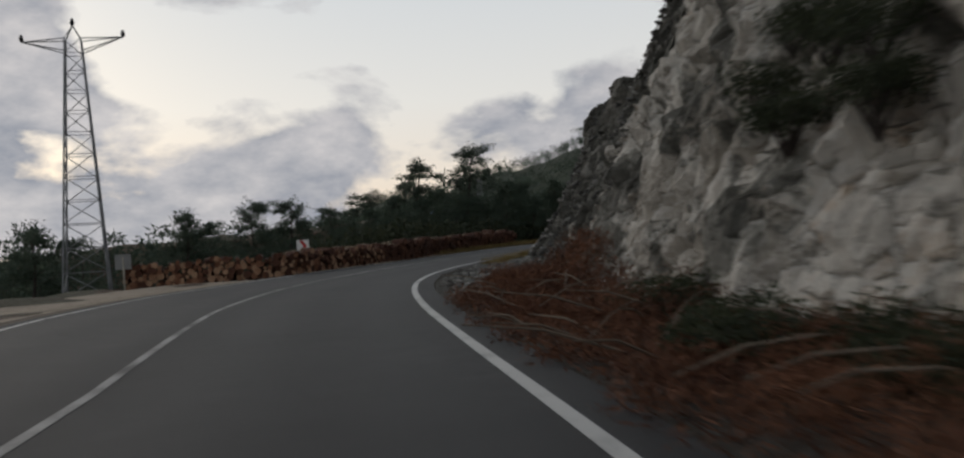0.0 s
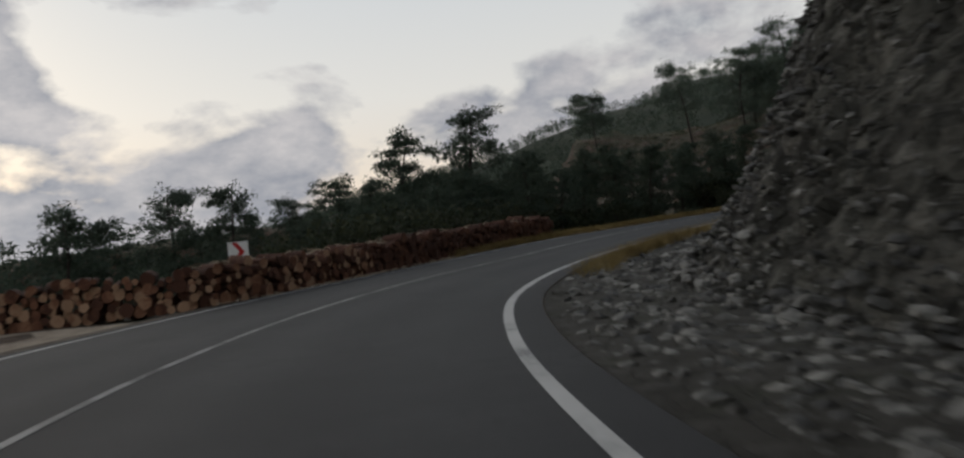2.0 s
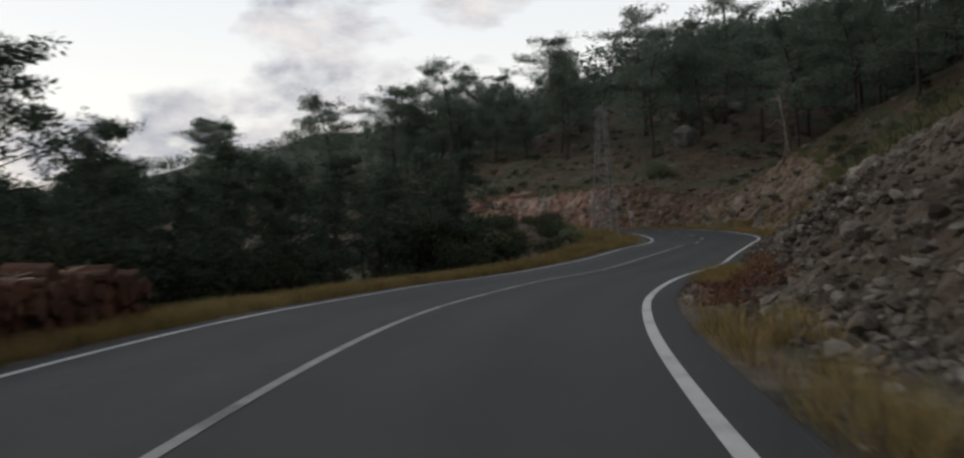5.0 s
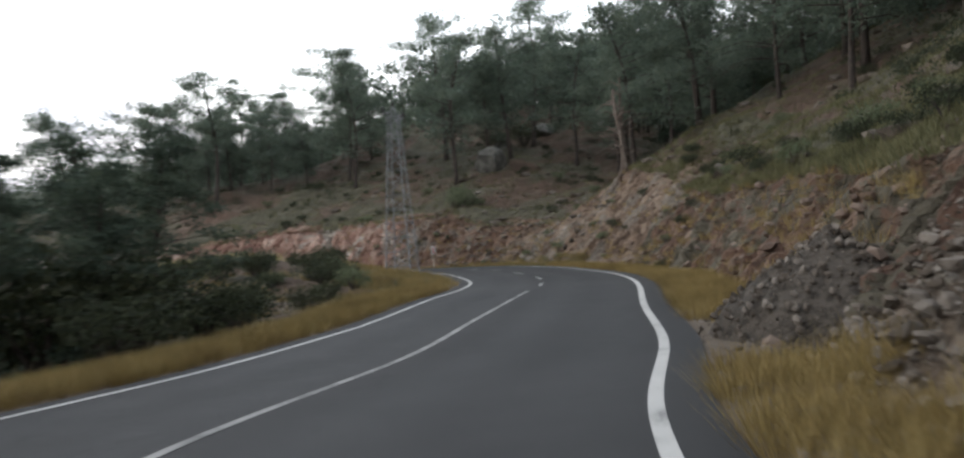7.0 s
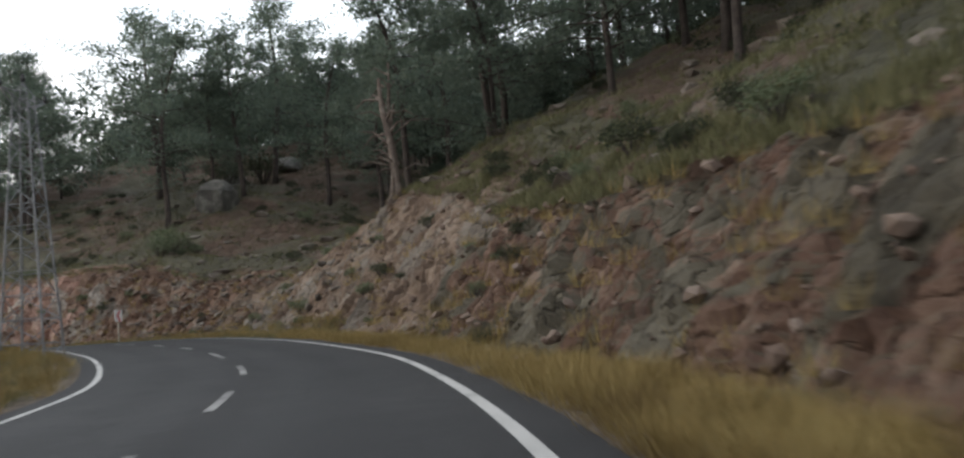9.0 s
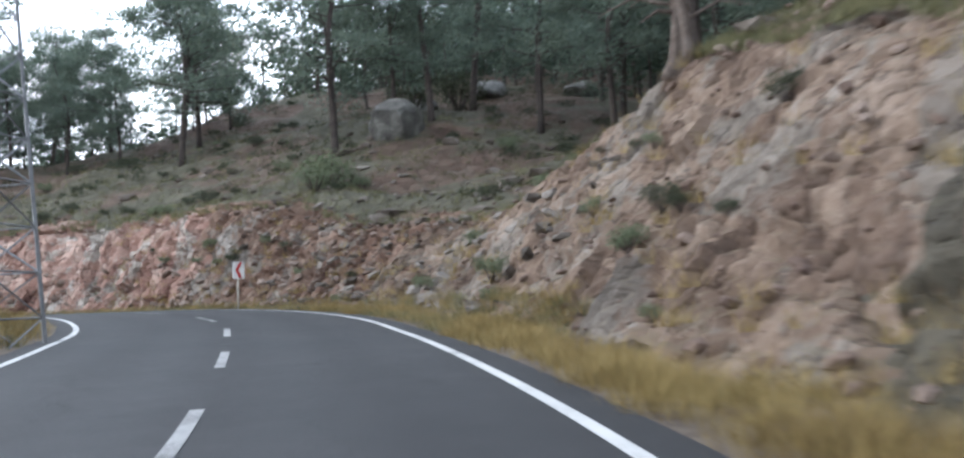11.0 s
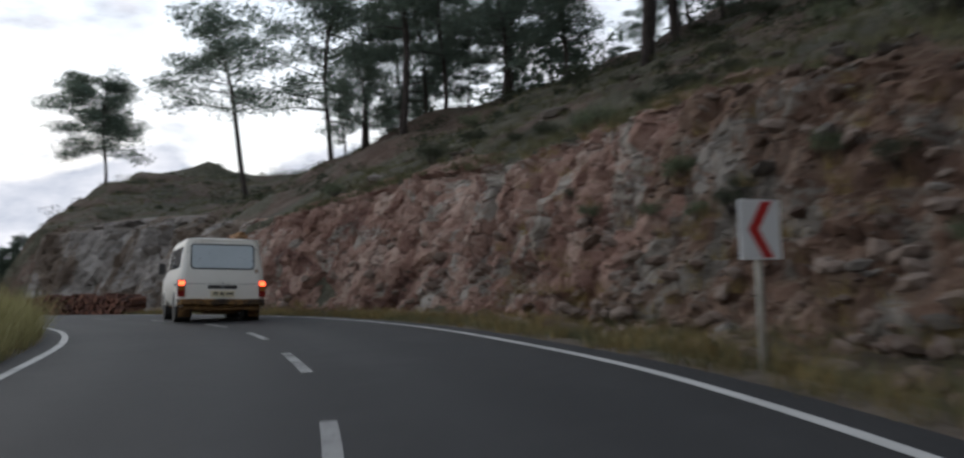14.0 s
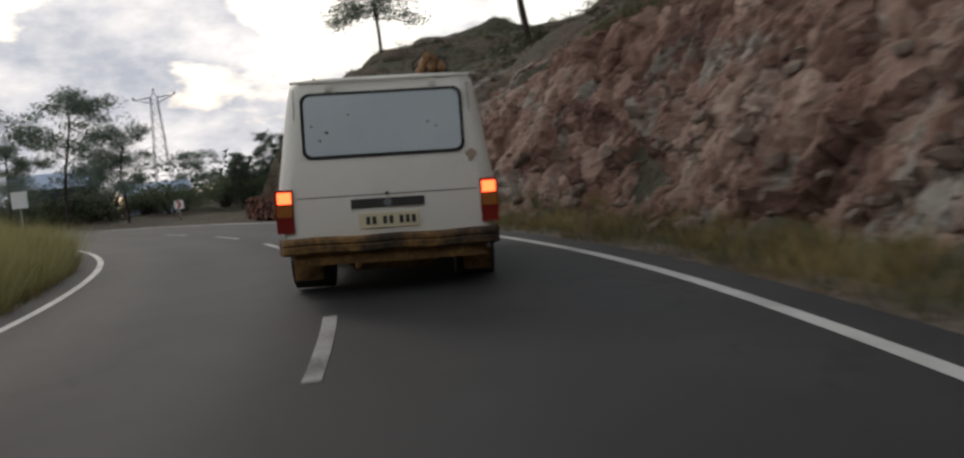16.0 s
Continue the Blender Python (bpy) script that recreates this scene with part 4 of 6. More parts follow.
def slope_stones():
    """Pale broken stones strewn over the low slope before the sign."""
    rng = np.random.RandomState(19)
    b = Build()
    for _ in range(560):
        u = 13.1 + 2.5 * rng.rand()
        e = float(table(u, CUT, 1)) + 0.2 + (float(table(u, CUT, 3)) + 5.5) * rng.rand() ** 1.2
        p = place(u, e)
        if e > float(table(u, CUT, 1) + table(u, CUT, 3)):
            p.z = float(land([p.x], [p.y])[0])
        r = 0.06 + 0.36 * rng.rand() ** 3
        me = STONES_BROWN[rng.randint(6)]
        m = Matrix.Translation(p + Vector((0, 0, 0.05 * r))) @ Euler((rng.rand() - 0.5, rng.rand() - 0.5, rng.rand() * 6.3)).to_matrix().to_4x4() @ Matrix.Diagonal((r * 1.3, r, r * 0.8, 1))
        b.add([m @ v.co for v in me.vertices], [tuple(f.vertices) for f in me.polygons])
    return tagged(new("slope_stones", b.out("slope_stones", M_STONE_PALE)), "pale broken stones strewn over the slope by the road", "stones", kind="stuff")


slope_stones()


def boulder(x, y, size, seed, label, mat=None, z=None):
    bm = bmesh.new()
    bmesh.ops.create_icosphere(bm, subdivisions=3, radius=0.5)
    rng = np.random.RandomState(seed)
    off = Vector(rng.rand(3) * 50)
    for v in bm.verts:
        c = v.co.copy()
        k = 1 + 0.45 * noise.noise(c * 1.6 + off) + 0.16 * noise.noise(c * 5 + off)
        v.co = Vector((c.x * size[0], c.y * size[1], c.z * size[2])) * k
    for _ in range(11):                 # flat faces where it broke
        d = Vector(rng.normal(size=3)).normalized()
        reach = max(v.co.dot(d) for v in bm.verts) * (0.62 + 0.25 * rng.rand())
        for v in bm.verts:
            over = v.co.dot(d) - reach
            if over > 0:
                v.co -= d * over * 0.94
    me = bpy.data.meshes.new("boulder")
    bm.to_mesh(me)
    bm.free()
    me.materials.append(mat or M_STONE_GREY)
    ob = tagged(new("boulder", me), label, "boulder", "boulders on the slopes")
    ob.matrix_basis = pose(x, y, (float(land([x], [y])[0]) if z is None else z) + size[2] * 0.22, 0, 0, rng.rand() * 360)
    return ob


boulder(56.3, 101.7, (3.2, 2.6, 2.5), 3, "big grey boulder between two pines on the hillside")
boulder(67.9, 107.2, (2.6, 1.8, 1.5), 4, "pale grey boulder on the hillside under pines")
boulder(73.5, 104.6, (2.8, 1.8, 1.4), 5, "grey boulder on the hillside under pines")
boulder(63.0, 108.0, (1.8, 1.4, 1.2), 6, "small grey boulder on the hillside under pines")
for k, (u, e, r) in enumerate([(7.8, 2.2, 0.36), (7.45, 2.3, 0.30), (6.7, 2.6, 0.34), (7.95, 2.9, 0.38), (6.3, 2.0, 0.28), (8.0, 2.0, 0.26)]):
    p = place(u, e)
    boulder(p.x, p.y, (r * 1.3, r, r * 0.9), 20 + k, "brown limestone boulder lying on the rubble bank", M_STONE_BROWN, p.z)


def gravel_heap(u, e, rx, ry, h):
    rng = np.random.RandomState(77)
    n, pts, faces = 30, [], []
    p = place(u, e)
    p.z = place(u, 1.6).z
    for j in range(n):
        for i in range(n):
            a, b = (i / (n - 1) * 2 - 1), (j / (n - 1) * 2 - 1)
            r = math.hypot(a, b)
            z = h * max(0, 1 - r) ** 0.8 + 0.12 * noise.fractal(Vector((a * 5, b * 5, 1)), 1, 2, 4) * max(0, 1 - r * 0.8) - 0.35 * max(0, r - 0.75) * 4 - 0.1
            pts.append((a * rx, b * ry, z + (rng.rand() - 0.5) * 0.05))
    faces = [(j * n + i, j * n + i + 1, (j + 1) * n + i + 1, (j + 1) * n + i) for j in range(n - 1) for i in range(n - 1)]
    ob = tagged(new("spoil_mound", mesh("spoil_mound", pts, faces, M_SPOIL)), "heap of dark grey gravel tipped beside the road", "gravel pile")
    ob.matrix_basis = pose(p.x, p.y, p.z, 0, 0, -40)
    loose = Build()
    for _ in range(900):
        a, r = rng.rand() * 6.283, rng.rand() ** 0.6
        size = 0.03 + 0.10 * rng.rand() ** 3
        m = Matrix.Translation((rx * r * math.cos(a), ry * r * math.sin(a), h * (1 - r) ** 0.8 - 0.08 - 0.2 * max(0, r - 0.75) + size * 0.2)) @ Euler(rng.rand(3) * 6).to_matrix().to_4x4() @ Matrix.Scale(size, 4)
        me = PEBBLES[M_STONE_BROWN][rng.randint(5)]
        loose.add([m @ v.co for v in me.vertices], [tuple(f.vertices) for f in me.polygons])
    part("loose_gravel", loose.out("loose_gravel", M_STONE_BROWN), ob)["kind"] = "stuff"


gravel_heap(8.5, 2.05, 1.75, 1.85, 1.3)

# ------------------------------------------------------------------ pines and shrubs


def pine(seed, height, bare, spread, limbs, per_clump, leaf, mat, lean=0.0):
    """Meshes of a pine: the crooked trunk with its limbs, and the crown of needle clumps."""
    rng = np.random.RandomState(seed)
    b = Build()
    sway = rng.rand(4) * 6.3
    bend = height * (0.03 + 0.04 * rng.rand())
    def axis(k):
        return Vector((lean * k * height + bend * math.sin(k * 4.2 + sway[0]) * k, bend * math.sin(k * 3.6 + sway[1]) * k, k * height))
    ks = np.linspace(-0.03, 0.98, 13)
    b.tube([axis(k) for k in ks], [height * (0.0125 * (1 - max(k, 0)) ** 0.75 + 0.003) * (1.45 if k < 0.02 else 1) for k in ks], 8)
    tris = []
    heavy = rng.rand() * 6.283                     # the side with the longer limbs
    for c in range(limbs):
        t = min(1.0, ((c + rng.rand() * 1.6) / limbs) ** 0.85)
        k = bare + (0.97 - bare) * t
        a = c * 2.4 + rng.rand() * 2.2
        shape = (0.62 + 0.5 * math.sin(t * 2.6)) * (1 - t) ** 0.45 + 0.14
        reach = spread * shape * (0.4 + 0.85 * rng.rand()) * (1 + 0.35 * math.cos(a - heavy))
        root = axis(k * 0.97)
        rise = -0.12 + 0.5 * t + 0.3 * (rng.rand() - 0.3)
        tip = root + Vector((math.cos(a), math.sin(a), rise)) * reach
        side = Vector((-math.sin(a), math.cos(a), 0)) * (rng.rand() - 0.5) * 0.3 * reach
        mid_ = root.lerp(tip, 0.5) + side + Vector((0, 0, 0.08 * reach))
        b.tube([root, mid_, tip], [height * 0.0038 * (1.25 - t), height * 0.0024 * (1.2 - t), 0.007], 4, caps=False)
        twigs = 3 + int(reach * 1.3)
        for j in range(twigs):
            f = 0.38 + 0.66 * (j + rng.rand()) / twigs
            p = (root.lerp(mid_, f * 2) if f < 0.5 else mid_.lerp(tip, f * 2 - 1)) + Vector(rng.normal(size=3) * (0.07, 0.07, 0.04)) * spread
            size = (0.155 + 0.16 * rng.rand()) * spread * (1.05 - 0.35 * t)
            tris.append(leaves(rng, np.array(p) + [0, 0, 0.25 * size], np.array([size, size, size * (0.36 + 0.25 * rng.rand())]), int(per_clump * (0.55 + 0.7 * rng.rand())), leaf, leaf * 0.2))
    for _ in range(5):
        c0 = np.array(axis(0.97)) + rng.normal(size=3) * 0.12 * spread
        tris.append(leaves(rng, c0, np.array([0.2, 0.2, 0.2]) * spread, per_clump, leaf, leaf * 0.2))
    return b.out("trunk", M_BARK, True), leaf_mesh("crown", tris, mat)


def tree_thing(seed, label, group, *spec, name="pine_tree", **more):
    trunk, crown = pine(seed, *spec, **more)
    ob = thing(name, label, "tree", group)
    part("trunk", trunk, ob, "dark furrowed bark")
    part("crown", crown, ob, "dark green needle tufts")
    return ob


TALL = [tree_thing(100 + k, "tall pine with a bare crooked trunk on the hillside", "pines on the hillside", 11.0 + 1.3 * (k % 3), (0.38, 0.24, 0.42, 0.30, 0.18, 0.34)[k], 3.9 + 0.4 * (k % 3), (30, 38, 28, 34, 42, 32)[k], 42, 0.26,
                   M_NEEDLE_LIGHT, lean=(-0.07, 0.04, 0.0, 0.09, -0.03, 0.05)[k]) for k in range(6)]
FULL = [tree_thing(200 + k, "bushy dark green pine standing below the road", "pines below the road", 8.0 + k % 2, (0.16, 0.22, 0.12)[k], 2.5 + 0.2 * k, 38, 48, 0.21, M_NEEDLE, lean=0.03 * k) for k in range(3)]
OPEN = [tree_thing(220 + k, "spreading grey-green pine beyond the bend", "pines beyond the bend", 8.0 + k % 2, (0.24, 0.2, 0.16)[k], 3.2 + 0.2 * k, 34, 54, 0.21, M_NEEDLE_LIGHT, lean=0.05 * k) for k in range(3)]
LEANING = tree_thing(300, "tall pine with a bare leaning trunk on the spur", "pines on the hillside", 13.0, 0.42, 4.8, 26, 85, 0.23, M_NEEDLE_LIGHT, lean=0.16)
ROUND = tree_thing(311, "round-crowned pine standing alone on the spur", "pines on the hillside", 9.4, 0.28, 4.8, 44, 105, 0.23, M_NEEDLE_LIGHT, lean=0.02)
AIRY = [tree_thing(320 + k, "airy pine with layered branches beside the road", "pines beyond the bend", 8.0, (0.22, 0.3, 0.18)[k], 4.4, 24, 80, 0.2, M_NEEDLE_LIGHT, lean=(0.05, -0.04, 0.1)[k]) for k in range(3)]
used = set()


def plant(ob, x, y, scale=1.0, z=None, turn=None, rng=random):
    m = Matrix.Translation((x, y, (float(land([x], [y])[0]) if z is None else z) - 0.1)) @ Euler((0, 0, (rng.random() * 6.3) if turn is None else turn)).to_matrix().to_4x4()
    if ob not in used:
        used.add(ob)
        ob.matrix_basis = m @ Matrix.Scale(scale, 4)
        return ob
    o = copy_thing(ob, m)
    o.scale = (scale,) * 3
    return o


# single pines that stand out
for x, y, s, i in [(53.3, 102.8, 1.0, 1), (58.6, 101.9, 1.05, 0), (45.6, 77.4, 0.85, 3), (50.8, 114.2, 0.95, 1), (51.7, 139.8, 1.0, 0), (44.0, 128.8, 0.95, 2),
                   (40.8, 138.2, 0.95, 1), (43.0, 140, 1.0, 0), (52.5, 118, 0.9, 0), (55, 121, 1.0, 1)]:
    plant(TALL[i], x, y, s, rng=random)
for x, y, s, i in [(46.5, 131, 0.95, 0), (48.5, 126, 0.85, 1), (46, 135, 1.0, 2), (50.5, 122.5, 0.8, 0), (42.2, 131.5, 0.6, 1), (44.8, 137.5, 0.9, 2), (48.0, 140.0, 1.0, 1), (41.5, 136.0, 0.55, 0), (50.0, 131.0, 1.0, 2)]:
    plant(OPEN[i], x, y, s)
plant(LEANING, 35.5, 146.0, 1.0, turn=math.pi * 0.95)
plant(ROUND, 23.6, 161.5, 0.9)
for x, y, s, i in [(-4.3, 58.7, 0.94, 0), (-0.9, 60.2, 0.92, 1), (-7.5, 53, 0.5, 2), (2.5, 64, 0.6, 0), (-11, 52, 0.72, 1)]:
    plant(FULL[i], x, y, s)
# pines beyond the last bend, by their tops
for x, y, top, i in [(6.1, 149.4, 11.4, 0), (11.0, 147.8, 8.9, 1), (10.0, 158.6, 7.7, 2), (10.6, 165.5, 6.2, 1), (1.0, 151.0, 9.0, 2), (3.5, 158.0, 8.0, 1), (-3.0, 152.5, 9.5, 0)]:
    z = float(land([x], [y])[0])
    plant(AIRY[i], x, y, (top - z) / 8.2, z)
for x, y, top, i in [(13.5, 172, 5.6, 0), (9.0, 176, 5.9, 1), (4.0, 178, 6.2, 2), (-4.0, 176, 7.4, 0), (-9.0, 172, 7.6, 1), (-13.0, 165, 7.0, 2), (16.5, 170, 5.4, 2), (-8.0, 160, 6.5, 0)]:
    z = float(land([x], [y])[0])
    plant(OPEN[i], x, y, (top - z) / 8.4, z)
# a dark stand beside the end of the spur and low growth along the outside of the bend
for x, y, top, i in [(16.4, 151.5, 6.9, 0), (17.9, 152.8, 7.9, 1), (19.2, 155.0, 8.7, 2), (17.2, 157.0, 8.4, 0), (15.2, 155.0, 7.0, 1), (19.9, 152.2, 7.6, 0), (18.6, 158.5, 8.9, 1)]:
    z = float(land([x], [y])[0])
    plant(FULL[i], x, y, (top - z) / 8.6, z)


def snag(x, y):
    """A dead pine: twisted stems, broken limbs and splintered tops."""
    rng = np.random.RandomState(91)
    ob = thing("dead_tree", "dead twisted pine with broken bare limbs on the brow", "tree", at=pose(x, y, float(land([x], [y])[0]) - 0.15))
    for k, (lean, tall, r) in enumerate(((-0.10, 4.6, 0.20), (0.16, 3.8, 0.15), (0.02, 5.2, 0.13))):
        a0 = k * 2.1
        axis = [Vector((math.cos(a0) * 0.16 + lean * t * tall + 0.14 * math.sin(t * 7 + k), math.sin(a0) * 0.16 + 0.12 * math.cos(t * 6 + k), t * tall)) for t in np.linspace(0, 1, 12)]
        stem = part("trunk", Build().tube(axis, [r * (1.25 if i == 0 else 1 - 0.72 * i / 11) * (0.85 + 0.3 * rng.rand()) for i in range(12)], 8).out("trunk", M_SNAG, True), ob, "grey-brown cracked dead wood")
        for j in range(9):
            i = 3 + int(rng.rand() * 8)
            a, d = rng.rand() * 6.283, 0.4 + 1.1 * rng.rand()
            tip = axis[i] + Vector((math.cos(a) * d, math.sin(a) * d, (rng.rand() - 0.35) * d))
            bend = axis[i].lerp(tip, 0.55) + Vector((0, 0, 0.18 * d))
            part("limb", Build().tube([axis[i], bend, tip], [r * 0.32, r * 0.2, 0.008], 5).out("limb", M_SNAG), stem)
    return ob


snag(43.5, 76.5)
# pines whose tops stand out over the log wall
for x, y, top, i in [(-8.2, 66.7, 5.6, 0), (-10.6, 64.5, 4.6, 1), (-12.6, 63.0, 3.6, 2), (-6.4, 63.0, 5.0, 1), (-2.6, 64.5, 5.0, 2), (-14.6, 60.5, 2.6, 0), (-17.0, 58.0, 1.8, 1), (-14.3, 43.0, 3.6, 2), (-12.2, 47.0, 4.3, 1), (-16.2, 50.0, 3.2, 0), (-19.2, 38.0, 3.2, 2)]:
    z = float(land([x], [y])[0])
    plant(FULL[i], x, y, (top - z) / (8.3 + i % 2), z)


def forest():
    rng = random.Random(4)
    spots, far = [(43.4, 76.6), (50.8, 114.2), (35.5, 146.0)], []
    def free(x, y, d):
        return all((x - a) ** 2 + (y - b) ** 2 > d * d for a, b in spots)
    counts = [0, 0]
    for _ in range(22000):
        x, y = rng.uniform(-70, 130), rng.uniform(15, 215)
        u, e, zr = (float(v[0]) for v in stations(np.array([x]), np.array([y])))
        q = -e - float(table(u, WIDTH, 1))
        if e > 0:
            top = float(table(u, CUT, 1) + table(u, CUT, 3))
            clear = np.interp(u, [0, 3, 5, 7, 8.5, 10, 11.5, 12.4, 13.2, 14, 15, 16, 17, 18, 19, 20], [6, 6, 8, 13, 11, 9, 6, 3, 3, 10, 12, 9, 9, 9, 12, 30])
            if e < top + clear or e > 95 or (u > 17.4 and x < 48) or (u > 19.5 and x < 56):
                continue
            if y > 97 and (x < 53 or (x < 72 and not free(x, y, 6.5))):     # the open spur
                continue
            near = e < 28
            if not free(x, y, 3.9 if near else 2.5) or (near and counts[0] > 165):
                continue
            if near:
                plant(TALL[rng.choice((1, 3, 4, 5))] if e < 20 or rng.random() < 0.6 else FULL[rng.randrange(3)], x, y, rng.uniform(0.7, 1.08), rng=rng)
                counts[0] += 1
            else:
                far.append((x, y, rng.uniform(6, 9.5)))
            spots.append((x, y))
        elif 3.2 <= u < 6.4 and 5.5 < q < 60 and x > -60:
            if (u > 7.2 and q < 7) or (u > 8 and q > 14) or (x < -5 and q < 16) or not free(x, y, 2.8):
                continue
            if q < 7.5:
                continue
            if q < 26 and counts[1] < 60:
                plant(FULL[rng.randrange(3)], x, y, rng.uniform(0.8, 1.15) * min(0.6, 0.26 + 0.018 * q), rng=rng)
                counts[1] += 1
            else:
                far.append((x, y, rng.uniform(4.5, 7)))
            spots.append((x, y))
    k = 0
    for _ in range(900):                    # behind the brow of the spur
        x, y = rng.uniform(45, 80), rng.uniform(116, 165)
        if k < 13 and free(x, y, 3.4) and y > 190 - 1.35 * x:
            plant(OPEN[rng.randrange(3)] if rng.random() < 0.5 else FULL[rng.randrange(3)], x, y, rng.uniform(0.4, 0.65), rng=rng)
            spots.append((x, y))
            k += 1
    k = 0
    for _ in range(4000):                   # the thicket in the hollow left of the road
        u, q = rng.uniform(6.2, 9.7), rng.uniform(5.0, 19)
        p = place(u, -float(table(u, WIDTH, 1)) - q)
        if k < 62 and free(p.x, p.y, 2.3) and (u < 8.8 or q < 12):
            plant(FULL[rng.randrange(3)], p.x, p.y, rng.uniform(0.34, 0.5) + 0.018 * q * min(1, max(0, u - 7.0)), rng=rng)
            spots.append((p.x, p.y))
            k += 1
    return far


def far_woods(spots):
    """The woods further off, one joined mesh of small trees."""
    rng = np.random.RandomState(12)
    tris, trunks = [], Build()
    for (x, y, hgt), z in zip(spots, land([p[0] for p in spots], [p[1] for p in spots])):
        trunks.tube([(x, y, z - 0.2), (x, y, z + hgt * 0.8)], [0.14, 0.05], 4, caps=False)
        for k in range(7):
            c = np.array([x + rng.normal() * 0.9, y + rng.normal() * 0.9, z + hgt * (0.28 + 0.66 * k / 6)])
            count, size = (64, 0.34) if x < 8 else (34, 0.6)
            tris.append(leaves(rng, c, np.array([1.7, 1.7, 0.9]) * (1.15 - 0.1 * k), count, size, size * 0.25))
    n = 5600
    az, r = np.radians(rng.uniform(-13, 52, n)), 165 + 580 * rng.rand(n) ** 0.75
    xs, ys = r * np.sin(az), 60 + r * np.cos(az)
    for x, y, z, k in zip(xs, ys, land(xs, ys), rng.rand(n)):
        hgt = 5.5 + 4 * k
        tris.append(leaves(rng, np.array([x, y, z + hgt * 0.45]), np.array([2.4, 2.4, hgt * 0.5]), 34, 0.95, 0.30))
    tagged(new("far_trunks", trunks.out("far_trunks", M_BARK)), "trunks of the pines standing far up the slope", "trunks", kind="stuff")
    return tagged(new("far_woods", leaf_mesh("far_woods", tris, M_NEEDLE)), "dark green pine woods on the distant slopes", "woods", kind="stuff")


far_woods(forest())


def shrub(seed, mat, label, count=1150):
    rng = np.random.RandomState(seed)
    b, tris = Build(), []
    for k in range(9):
        a = k * 2.4
        tip = Vector((math.cos(a) * 0.42, math.sin(a) * 0.42, 0.35 + 0.5 * rng.rand()))
        b.tube([(0, 0, -0.1), tip * 0.5, tip], [0.03, 0.02, 0.008], 4, caps=False)
        tris.append(leaves(rng, np.array(tip), np.array([0.38, 0.38, 0.3]), count // 9, 0.08, 0.024))
    ob = thing("shrub", label, "shrub", "shrubs on the slopes")
    part("stem", b.out("stem", M_BARK), ob)
    part("foliage", leaf_mesh("foliage", tris, mat), ob)
    return ob


SHRUBS = [shrub(1, M_SHRUB, "dark green shrub on the stony slope"), shrub(2, M_SHRUB_GREY, "pale grey-green shrub on the stony slope"), shrub(3, M_SHRUB, "dense dark shrub on the stony slope")]


def shrubs():
    rng = random.Random(8)
    plant(SHRUBS[1], 42.7, 80.9, 0.55, place(13.5, 2.7).z)
    plant(SHRUBS[1], 49.7, 97.8, 1.5)
    plant(SHRUBS[1], 48.6, 97.2, 1.1)
    plant(SHRUBS[2], 64.5, 106.5, 2.4)
    plant(SHRUBS[2], 60.5, 106.0, 2.0)
    for _ in range(120):
        u = rng.uniform(5.5, 18.5)
        top = float(table(u, CUT, 1) + table(u, CUT, 3))
        p = place(u, top + 0.8 + 18 * rng.random() ** 1.6)
        plant(SHRUBS[rng.choice((0, 1, 2, 0))], p.x, p.y, rng.uniform(0.3, 0.8), rng=rng)
    for u0, u1, n, lo, hi in ((1.12, 1.42, 6, -0.7, 0.1), (0.62, 0.95, 6, -0.9, 0.1), (0.35, 0.75, 8, -0.3, 0.9), (0.78, 1.25, 9, 0.85, 1.4)):   # dark clumps under and on the pale cliff
        for _ in range(n):
            u = rng.uniform(u0, u1)
            p = place(u, float(table(u, CUT, 1)) + rng.uniform(lo, hi))
            plant(SHRUBS[rng.choice((0, 2))], p.x, p.y, rng.uniform(0.45, 0.75), p.z - 0.1, rng=rng)
    for _ in range(34):                     # clumps rooted in the broken bank
        u = rng.uniform(10.9, 16.5)
        p = place(u, float(table(u, CUT, 1)) + rng.uniform(0.1, 1.0) * float(table(u, CUT, 3)))
        plant(SHRUBS[rng.choice((1, 1, 0))], p.x, p.y, rng.uniform(0.2, 0.5), p.z - 0.05, rng=rng)
    for _ in range(46):                     # inside of the bend, under the thicket
        u = rng.uniform(8.6, 13.0)
        p = place(u, -float(width(np.array([u]))[0]) - rng.uniform(3.2, 14))
        plant(SHRUBS[rng.choice((0, 2, 0, 1))], p.x, p.y, rng.uniform(0.5, 1.3), rng=rng)
    for _ in range(34):                     # low growth along the outside of the last bend
        x = rng.uniform(-8, 18)
        y = 153.0 + rng.uniform(0, 5) - 0.12 * abs(x - 10)
        plant(SHRUBS[rng.choice((1, 1, 1, 0))], x, y, rng.uniform(1.4, 2.4), rng=rng)
    for _ in range(52):
        u = rng.uniform(5.6, 9.4)
        p = place(u, -float(width(np.array([u]))[0]) - rng.uniform(4.5, 14))
        plant(SHRUBS[rng.choice((0, 2))], p.x, p.y, rng.uniform(1.2, 2.6), rng=rng)


shrubs()


